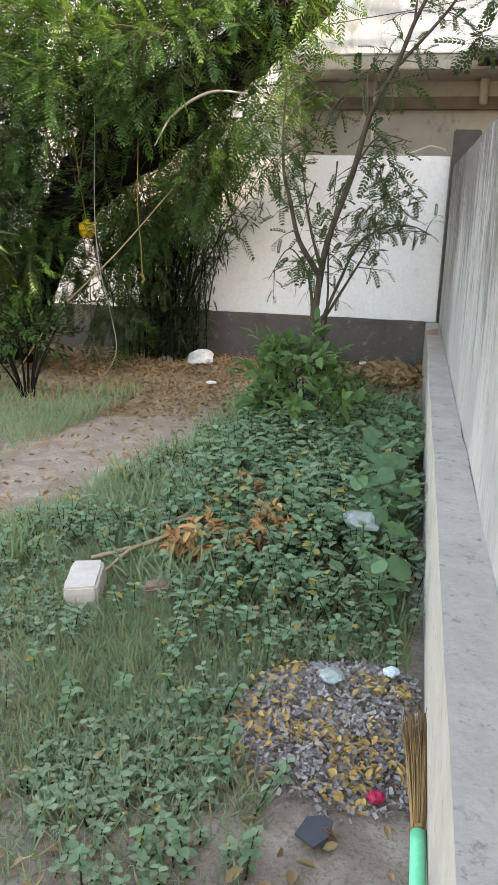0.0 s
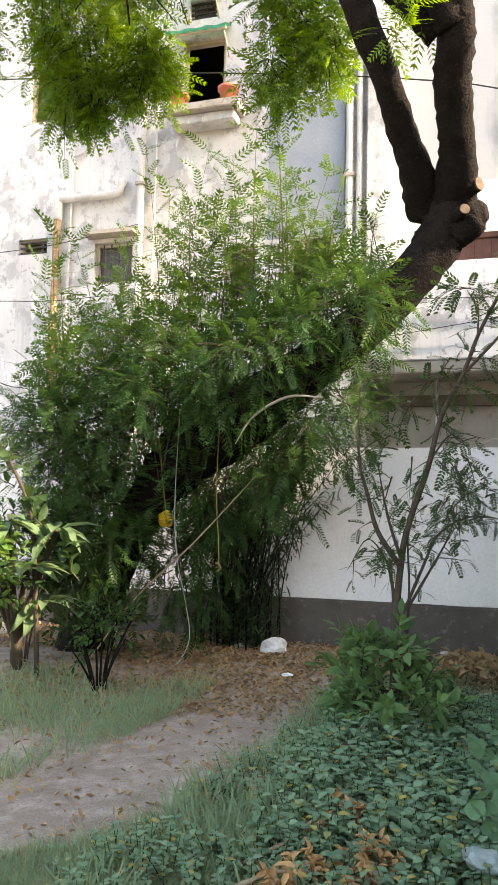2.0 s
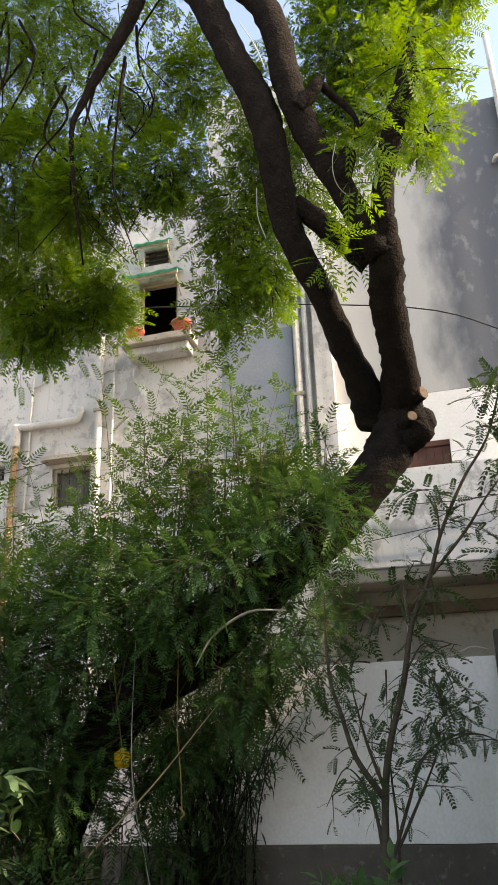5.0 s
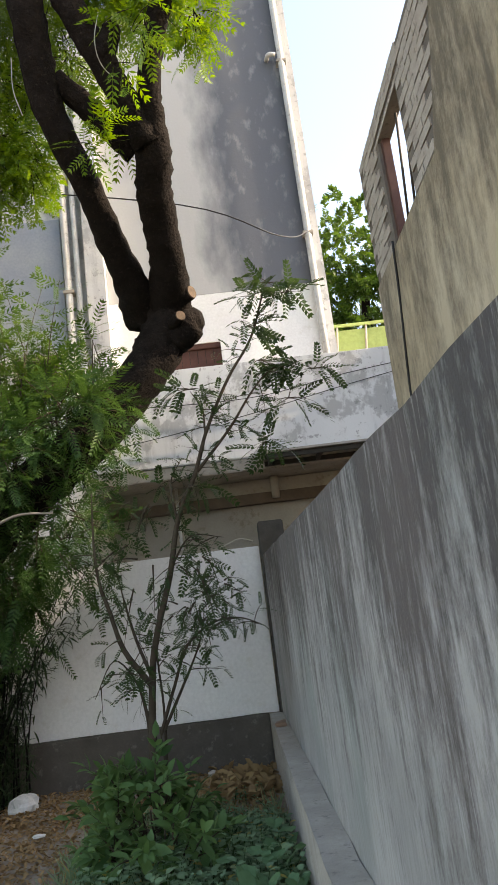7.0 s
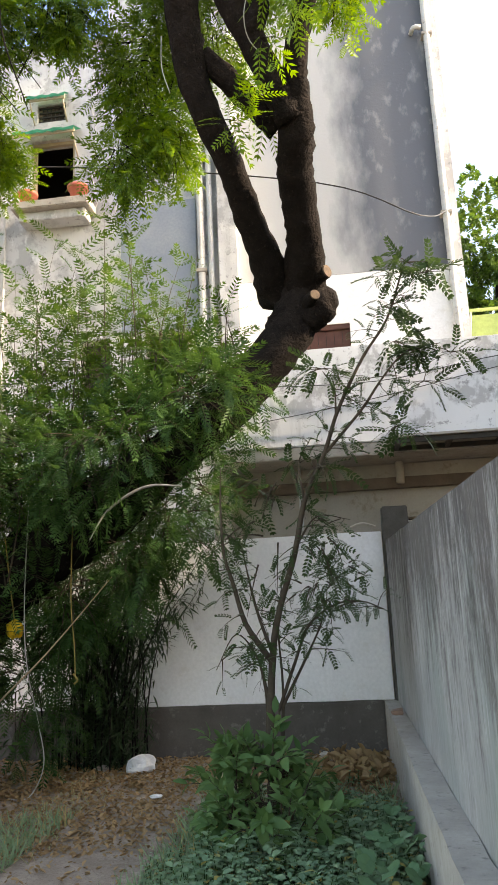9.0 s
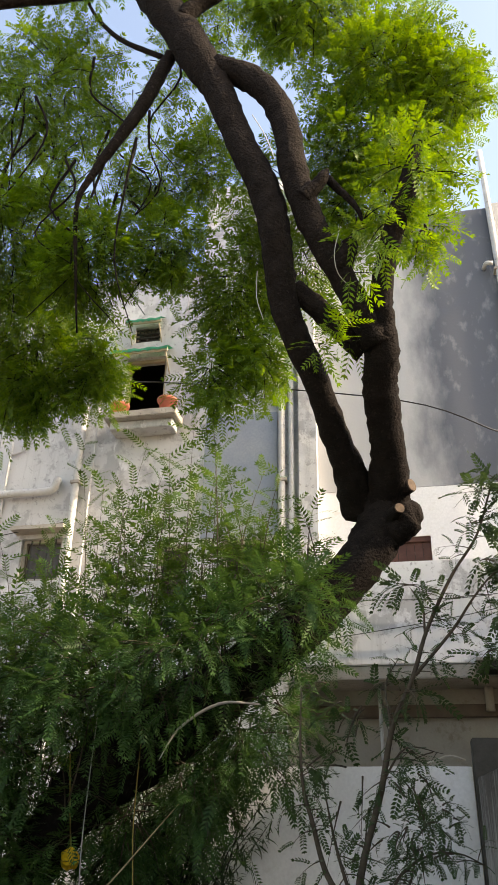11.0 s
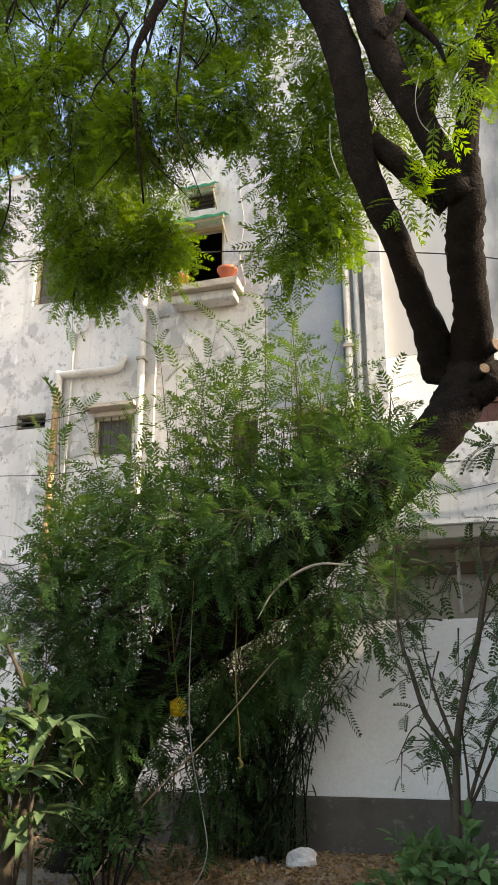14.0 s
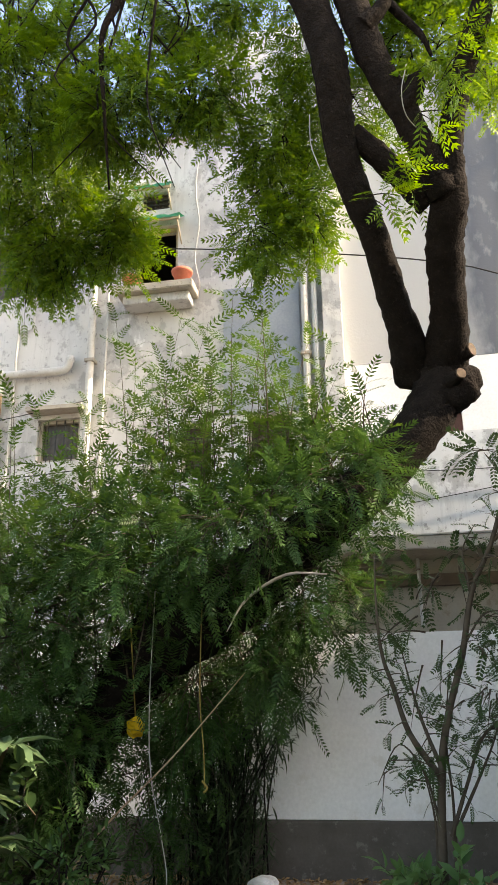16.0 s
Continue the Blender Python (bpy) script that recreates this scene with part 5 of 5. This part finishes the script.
S7 = [(x, y) for x, y in zip(rng.uniform(-1.7, -0.06, 16000), rng.uniform(3.6, 8.0, 16000)) if off_path(x, y) > 0.5 and patch(x, y, 2.2, 6) > rng.uniform(-0.3, 0.3)]
blades("grass", "thin grass growing through the weeds", S7, 0.17, M_GRASS)
blades("grass", "short patchy green lawn grass", S1, 0.075, M_GRASS)
blades("grass", "dry straw-coloured grass among the weeds", S2, 0.075, M_DRYGRASS, 0.8)
blades("grass", "lush taller grass beside the footpath", S3, 0.14, M_GRASS)

WL = oval_leaf(0.75, 0.2, 0.25)
HL = oval_leaf(0.9, 0.15, 0.2)
for _ in range(13000):
    x, y = rng.uniform(-1.75, -0.04), rng.uniform(2.2, 8.3)
    if bare(x, y) or off_path(x, y) < 0.55:
        continue
    mass = np.interp(y, [2.2, 3.3, 3.7, 4.5, 6.0, 7.2, 8.3], [0.05, 0.10, 0.5, 0.9, 1.0, 0.8, 0.1])
    if x < -1.2:
        mass *= 0.5 if y < 5 else 0.2
    if patch(x, y, 1.4, 9) + 0.35 > rng.uniform(0, 1.1) / max(mass, 0.05) * 0.6:
        S4.append((x, y, 0.6 + 0.5 * mass))
plants("weeds", "dense low broad-leaved green weeds", S4[::2], 0.18, 0.046, 11, WL, M_WEED, M_SHADELEAF)
for _ in range(6000):
    x, y = rng.uniform(-2.0, -0.2), rng.uniform(1.5, 4.6)
    if not bare(x, y) and off_path(x, y) > 0.5 and patch(x, y, 1.8, 5) > rng.uniform(-0.1, 0.4):
        S5.append((x, y, rng.uniform(0.7, 1.1)))
plants("weeds", "low grey-green herbs in the lawn", S5, 0.045, 0.025, 8, WL, M_WEED2, M_SHADELEAF)
plants("weeds", "small trailing herbs among the weeds", [(x + rng.normal(0, 0.06), y + rng.normal(0, 0.06), k) for x, y, k in S4[1::2]], 0.12, 0.038, 9, HL, M_WEED2, M_SHADELEAF)

# gourd vine along the ledge, its big leaves one by one
vine = thing("gourd_vine", (0, 0, 0), "gourd vine with large round leaves along the ledge", "vine")
tube("runner", [(-0.1, 3.55, 0.05), (-0.16, 4.1, 0.1), (-0.1, 4.7, 0.12), (-0.2, 5.4, 0.1), (-0.12, 6.1, 0.08)], 0.007, M_VINE, vine, 6, 6)
bm = bmesh.new()
VC = [bm.verts.new((0, 0, 0))]
for i in range(15):
    a = -math.pi / 2 + 0.28 + i * (2 * math.pi - 0.56) / 14
    q = 0.5 * (1 + 0.07 * math.cos(5 * a))
    VC.append(bm.verts.new((q * math.cos(a), 0.45 + q * math.sin(a), 0.10 * q - 0.08 + 0.03 * math.sin(3 * a))))
ctr = bm.verts.new((0, 0.42, -0.06))
for i in range(1, 15):
    bm.faces.new((ctr, VC[i], VC[i + 1]))
bm.faces.new((ctr, VC[0], VC[1]))
bm.faces.new((ctr, VC[15], VC[0]))
gl = bpy.data.meshes.new("gourd_leaf")
bm.to_mesh(gl)
bm.free()
gl.materials.append(M_VINE)
for i in range(120):
    y = rng.uniform(3.45, 6.4)
    x = -0.06 - abs(rng.normal(0, 0.14))
    s = rng.uniform(0.05, 0.105)
    ob = new("leaf", gl)
    ob.parent = vine
    ob.matrix_basis = pose(x, y, rng.uniform(0.10, 0.3), rng.uniform(-15, 50), rng.uniform(-40, 40), rng.uniform(0, 360)) @ Matrix.Scale(s, 4)


def litter(name, label, spots, size, material, tilt=0.35, lift=0.012, template=None):
    """Fallen leaves or scraps lying on the soil, one sheet."""
    P = [(x, y, rise(x, y) + lift + z) for x, y, z in spots]
    a = rng.uniform(0, 6.28, len(P))
    F = np.stack([np.cos(a), np.sin(a), rng.normal(0, tilt, len(P))], 1)
    U = rng.standard_normal((len(P), 3)) * tilt + (0, 0, 1)
    V, Q = place(template or oval_leaf(0.6, 0.5, -0.2), P, F, U, size * rng.uniform(0.5, 1.3, len(P)))
    return tagged(part(name, fast_mesh(name, V, Q), material), label, "fallen leaves", kind="stuff")


L1 = [(x, y, 0.0) for x, y in zip(rng.uniform(-5.5, -0.05, 9000), rng.uniform(7.4, 9.78, 9000)) if y > 8.3 + 0.5 * patch(x, y, 2.0, 1) or (x > -0.6 and y > 6.9)]
litter("fallen_leaves", "carpet of small brown fallen leaves by the plinth", L1, 0.045, M_LITTER)
L2 = [(x, y, 0.0) for x, y in zip(rng.uniform(-4.5, -0.05, 3800), rng.uniform(1.2, 8.4, 3800))]
L2 += [(x, y, 0.0) for x, y in zip(rng.uniform(-4.0, -1.2, 5200), rng.uniform(6.4, 8.6, 5200)) if patch(x, y, 1.5, 8) > rng.uniform(-0.5, 0.3)]
litter("fallen_leaves", "scattered dry leaves on the soil and lawn", L2, 0.04, M_LITTER)
L3 = [(rng.normal(-0.25, 0.2), rng.normal(8.9, 0.45), rng.uniform(0, 0.05)) for _ in range(500)]
litter("fallen_leaves", "heap of large curled brown leaves in the wall corner", [q for q in L3 if q[0] < -0.03 and q[1] < 9.7], 0.11, M_LITTER, 0.5)

# rubbish heap by the ledge
heap = lambda k: [(x, y, rng.uniform(0, 0.05) * max(0, 1 - pile(x, y))) for x, y in zip(rng.uniform(-0.55, -0.02, k), rng.uniform(2.62, 3.4, k)) if pile(x, y) < rng.uniform(0.6, 1.1)]
SCRAP = (np.array([(-0.3, 0, 0), (0.35, 0.05, 0.1), (0.25, 0.9, 0), (-0.2, 1, 0.12)]), np.array([(0, 1, 2, 3)]))
tagged(litter("rubbish_heap", "swept heap of grey ash and paper scraps", heap(7000), 0.015, M_ASH, 0.6, template=SCRAP), category="rubbish")
YC = [(x, y, z + 0.02) for x, y, z in heap(1500) if patch(x, y, 7.0, 3) > 0.12 or (x < -0.36 and rng.uniform() < 0.5)]
litter("fallen_leaves", "yellow leaves in the swept heap", YC, 0.022, M_YLITTER, 0.5)

# ---- small things on the ground ----
bl = thing("cement_block", (-1.22, 3.56, 0.0), "whitewashed cement block lying in the weeds", "block")
bl.rotation_euler = (0.05, -0.06, 0.25)
part("block_body", roughen(cut(cut(box(-0.06, 0.06, -0.11, 0.11, -0.01, 0.11, 0.008), 1, (-0.05, 0.0, 0.05)), 2, (0.04, 0.08)), 0.009, 13), M_CEMENTBLOCK, bl)
for nm, q, rz, s in (("brick_piece", (-0.97, 3.66, 0.0), 0.5, (0.06, 0.045, 0.06)), ("brick_piece", (-0.57, 5.45, 0.02), 1.2, (0.06, 0.05, 0.05))):
    b = thing(nm, q, "broken piece of red brick in the weeds", "brick")
    b.rotation_euler = (0, 0, rz)
    part("lump", roughen(box(-s[0], s[0], -s[1], s[1], 0, s[2], 0.012), 0.02, 16), M_BRICK, b)

for q, rz, k, sd in (((-0.98, 3.92, 0.12), 0.5, 0.34, 71), ((-0.93, 4.45, 0.12), 1.0, 0.36, 72), ((-0.66, 4.15, 0.1), 2.0, 0.2, 73)):
    t = thing("dry_branch", q, "cut dry branch with curled brown leaves on the weeds", "branch")
    t.rotation_euler = (0, 0, rz)
    tube("stick", [(-k, 0.05, -0.06), (-k * 0.4, 0, 0.0), (0, 0.02, 0.03), (k * 0.6, 0, 0.02)], [0.010, 0.009, 0.007, 0.004], M_DRYTWIG, t, 6, 4)
    tube("stick", [(-k, -0.12, -0.08), (-k * 0.6, -0.03, -0.01), (-k * 0.2, 0.03, 0.01), (0.1, 0.12, 0.0)], [0.008, 0.007, 0.006, 0.003], M_DRYTWIG, t, 6, 4)
    f = Foliage(sd)
    f.cloud((k * 0.35, 0, 0.0), (k * 0.5, 0.07, 0.04), 42, 0.09, 7, 0.055, (0, 0, -0.1), 0.3)
    tagged(part("dry_leaves", f.leaves([oval_leaf(0.6, 0.6, 0.4)]), leaf_mat("crisp brown leaf", (0.33, 0.19, 0.085), (0.46, 0.29, 0.13), 0.2, 0.8), t), kind="stuff")

sh = thing("slate_shard", (-0.245, 2.58, 0.012), "dark flat broken shard on the bare soil", "shard")
bm = bmesh.new()
ring = [(-0.042, -0.012), (-0.022, 0.042), (0.018, 0.046), (0.04, 0.028), (0.033, -0.025), (0.006, -0.055)]
fa = bm.faces.new([bm.verts.new((x, y, 0.01 + 0.01 * x * 20)) for x, y in ring])
ex = bmesh.ops.extrude_face_region(bm, geom=[fa])
for v in ex["geom"]:
    if isinstance(v, bmesh.types.BMVert):
        v.co.z += 0.007
bmesh.ops.recalc_face_normals(bm, faces=bm.faces)
part("slab", bm, M_BLACK, sh)


def crumpled(name, place_at, label, category, material, r, flat=0.6, seed=1, lies=True):
    """A crumpled bag or scrap: a dented ball resting on the soil."""
    t = thing(name, place_at, label, category)
    bm = bmesh.new()
    bmesh.ops.create_icosphere(bm, subdivisions=3, radius=r)
    for v in bm.verts:
        v.co += v.co.normalized() * r * 0.35 * noise.noise(v.co / r * 1.6 + Vector((seed * 7.1, 0, 0))) + 0.05 * r * noise.noise_vector(v.co / r * 6)
        v.co.z = max(v.co.z * flat, -0.02) if lies else v.co.z * flat
    part("film", bm, material, t, smooth=False)
    return t


crumpled("plastic_bag", (-2.33, 9.12, 0.03), "white knotted plastic bag by the plinth", "bag", M_PAPER, 0.14, 0.95, 2)
crumpled("plastic_bag", (-0.27, 4.27, 0.16), "clear crumpled plastic bag lying on the weeds", "bag", M_FILM, 0.08, 0.5, 3)
crumpled("plastic_scrap", (-0.27, 3.18, 0.06), "grey torn plastic scrap on the heap", "scrap", M_FILM, 0.035, 0.5, 4)
crumpled("plastic_scrap", (-0.10, 3.25, 0.06), "pale blue plastic scrap on the heap", "scrap", plain("pale blue plastic", (0.55, 0.68, 0.76), 0.4), 0.025, 0.35, 5)
crumpled("plastic_scrap", (-0.115, 2.72, 0.03), "crimson scrap at the heap's edge", "scrap", plain("crimson plastic", (0.45, 0.02, 0.07), 0.5), 0.022, 0.6, 6)
crumpled("plastic_scrap", (-2.75, 9.22, 0.02), "torn pale scraps under the bamboo", "scrap", M_ASH, 0.08, 0.4, 7)
crumpled("plastic_scrap", (-1.92, 8.0, 0.015), "flat pale scrap on the footpath", "scrap", M_PAPER, 0.05, 0.25, 8)
crumpled("plastic_scrap", (-0.62, 9.62, 0.02), "pale stone by the plinth", "stone", M_CEMENTBLOCK, 0.06, 0.6, 9)

br = thing("broom", (-0.02, 2.53, 0.09), "straw broom with a mint green handle against the ledge", "broom")
rg = np.random.default_rng(81)
geo = []
for _ in range(150):
    a, q = rg.uniform(0, 6.28), rg.uniform(0, 1) ** 0.5
    s0, s1 = 0.012 * q, 0.042 * q
    L = rg.uniform(0.36, 0.48)
    P = np.array([(s0 * math.cos(a), 0, s0 * math.sin(a)), ((s0 + s1) / 2 * math.cos(a) + rg.normal(0, 0.002), L / 2, (s0 + s1) / 2 * math.sin(a) * 0.6 + 0.01), (s1 * 1.1 * math.cos(a) + rg.normal(0, 0.004), L, s1 * 0.5 * math.sin(a) + 0.01)])
    geo.append(tube_geo(P, np.array([0.0014, 0.0014, 0.0008]), 4))
tagged(part("bristles", fast_mesh("bristles", *join_geo(geo)), M_BROOM, br), kind="stuff")
hd = tube("handle", [(0, 0.02, 0), (0, -0.12, 0.0), (0, -0.40, 0.0)], [0.017, 0.0165, 0.016], M_MINT, br, 14, 3)
part("binding", box(-0.019, 0.019, 0.018, 0.034, -0.019, 0.019, 0.012), M_BROOM, hd)

# ---- things in the trees and across the wall ----
yb = crumpled("yellow_cloth", (-3.19, 8.15, 1.36), "yellow cloth bundle caught in the branches", "cloth", M_YELLOW, 0.075, 1.1, 11, False)
tube("tie", [(0, 0, 0.06), (0.02, -0.15, 0.35), (0.05, -0.35, 0.75)], 0.006, M_ROPE, yb, 5, 3)
rp = thing("rope", (0, 0, 0), "yellow rope hanging from the leaning trunk", "rope")
tube("strand", [(-2.60, 7.95, 2.3), (-2.605, 7.93, 1.6), (-2.57, 7.92, 1.2), (-2.56, 7.92, 0.93)], 0.005, M_ROPE, rp, 6, 5)
tube("knot", [(-2.58, 7.92, 0.98), (-2.54, 7.92, 0.93), (-2.565, 7.9, 0.90)], 0.009, M_ROPE, rp, 6, 4)
wr = thing("loose_wire", (0, 0, 0), "grey wire hanging from the tree to the ground", "cable")
tube("strand", [(-2.98, 7.9, 2.4), (-3.0, 7.9, 1.5), (-3.0, 8.0, 1.0), (-2.94, 8.1, 0.58), (-2.89, 8.1, 0.25), (-2.99, 8.05, 0.02), (-3.15, 8.0, 0.015)], 0.0045, M_GREYWIRE, wr, 6, 6)
for pts in ([(-0.71, 6.36, 5.92), (-0.76, 6.4, 5.71), (-0.73, 6.5, 5.57), (-0.59, 6.67, 5.51)], [(-1.4, 6.09, 7.13), (-1.28, 6.09, 6.84), (-1.2, 6.09, 6.55)], [(-1.46, 6.73, 5.92), (-1.46, 6.73, 5.63), (-1.4, 6.73, 5.39)]):
    w = thing("loose_wire", (0, 0, 0), "thin pale wire caught on a limb", "cable")
    tube("strand", pts, 0.004, M_GREYWIRE, w, 5, 5)
hb = thing("fallen_stick", (0, 0, 0), "bare stick leaning in the shrubs", "stick")
tube("stick", [(-3.75, 7.7, 0.0), (-3.38, 7.9, 0.6), (-2.8, 7.9, 1.15), (-2.24, 7.9, 1.75)], [0.009, 0.008, 0.007, 0.004], M_DRYTWIG, hb, 6, 4)
CAB = [([(-6.0, 9.0, 6.7), (-3, 9.0, 6.35), (-0.31, 9.0, 5.84), (0.75, 9.2, 5.45), (1.43, 11.5, 6.7)], 0.008),
       ([(-10, 11.3, 5.35), (-8.4, 11.5, 5.45), (-6.72, 11.55, 5.53), (-5.2, 11.55, 5.75)], 0.007),
       ([(-10, 11.3, 4.6), (-7.75, 11.5, 4.68), (-6.3, 11.5, 4.63), (-3.5, 11.5, 4.8)], 0.007),
       ([(-8.4, 11.4, 3.9), (-7.2, 11.5, 3.3), (-6.4, 11.5, 3.5), (-5.3, 11.5, 3.47), (-3.5, 11.5, 3.5)], 0.008),
       ([(-1.6, 10.18, 3.5), (0.0, 10.17, 3.72), (1.5, 10.17, 4.0), (3.0, 10.17, 4.25)], 0.005),
       ([(-1.6, 10.18, 4.0), (0.2, 10.17, 3.95), (1.4, 10.17, 4.12), (3.0, 10.17, 4.3)], 0.005),
       ([(-3.62, Y - 0.03, 9.9), (-3.66, Y - 0.03, 9.2), (-3.6, Y - 0.03, 8.6), (-3.66, Y - 0.03, 8.0), (-3.58, Y - 0.03, 7.5), (-3.68, Y - 0.04, 7.35)], 0.012)]
for i, (pts, rr) in enumerate(CAB):
    w = thing("cable", (0, 0, 0), "sagging thin cable strung along the building" if i < 6 else "pale cable running down the plaster", "cable")
    tube("strand", pts, rr, M_WIRE if i < 6 else M_PVC, w, 5, 6)
sk = thing("stick", (0, 0, 0), "pale bent stick on top of the white wall", "stick")
tube("rod", [(-0.42, 9.86, 2.205), (-0.25, 9.88, 2.25), (-0.1, 9.88, 2.30), (0.05, 9.88, 2.26)], 0.011, M_CEMENTBLOCK, sk, 6, 4)

# ---- bare bricks of the neighbour's wall ----
rng = np.random.default_rng(91)
BRICKS = []
for k in range(3):
    BRICKS.append(bpy.data.meshes.new("brick"))
    bm = roughen(box(-0.012, 0.075, -0.104, 0.104, -0.029, 0.029), 0.006, 9 + k)
    bm.to_mesh(BRICKS[k])
    bm.free()
    BRICKS[k].materials.append(M_PALEBRICK)
for c in range(14):
    z = 3.585 + 0.032 + c * 0.0665
    for i in range(11):
        y = 4.50 + 0.108 + i * 0.217 + (0.108 if c % 2 else 0)
        if y > 6.52 or (WB[0] - 0.08 < y < WB[1] + 0.08 and WB[2] - 0.03 < z < WB[3] + 0.02) or y < 4.98 - 0.5 * (z - 3.6):
            continue
        if c == 13 and rng.uniform() < 0.35:
            continue
        ob = new("brick", BRICKS[int(rng.integers(3))])
        ob.parent = nb
        ob.matrix_basis = pose(1.018 - rng.uniform(0, 0.003), y, z, rng.normal(0, 0.6), 0, rng.normal(0, 0.5))
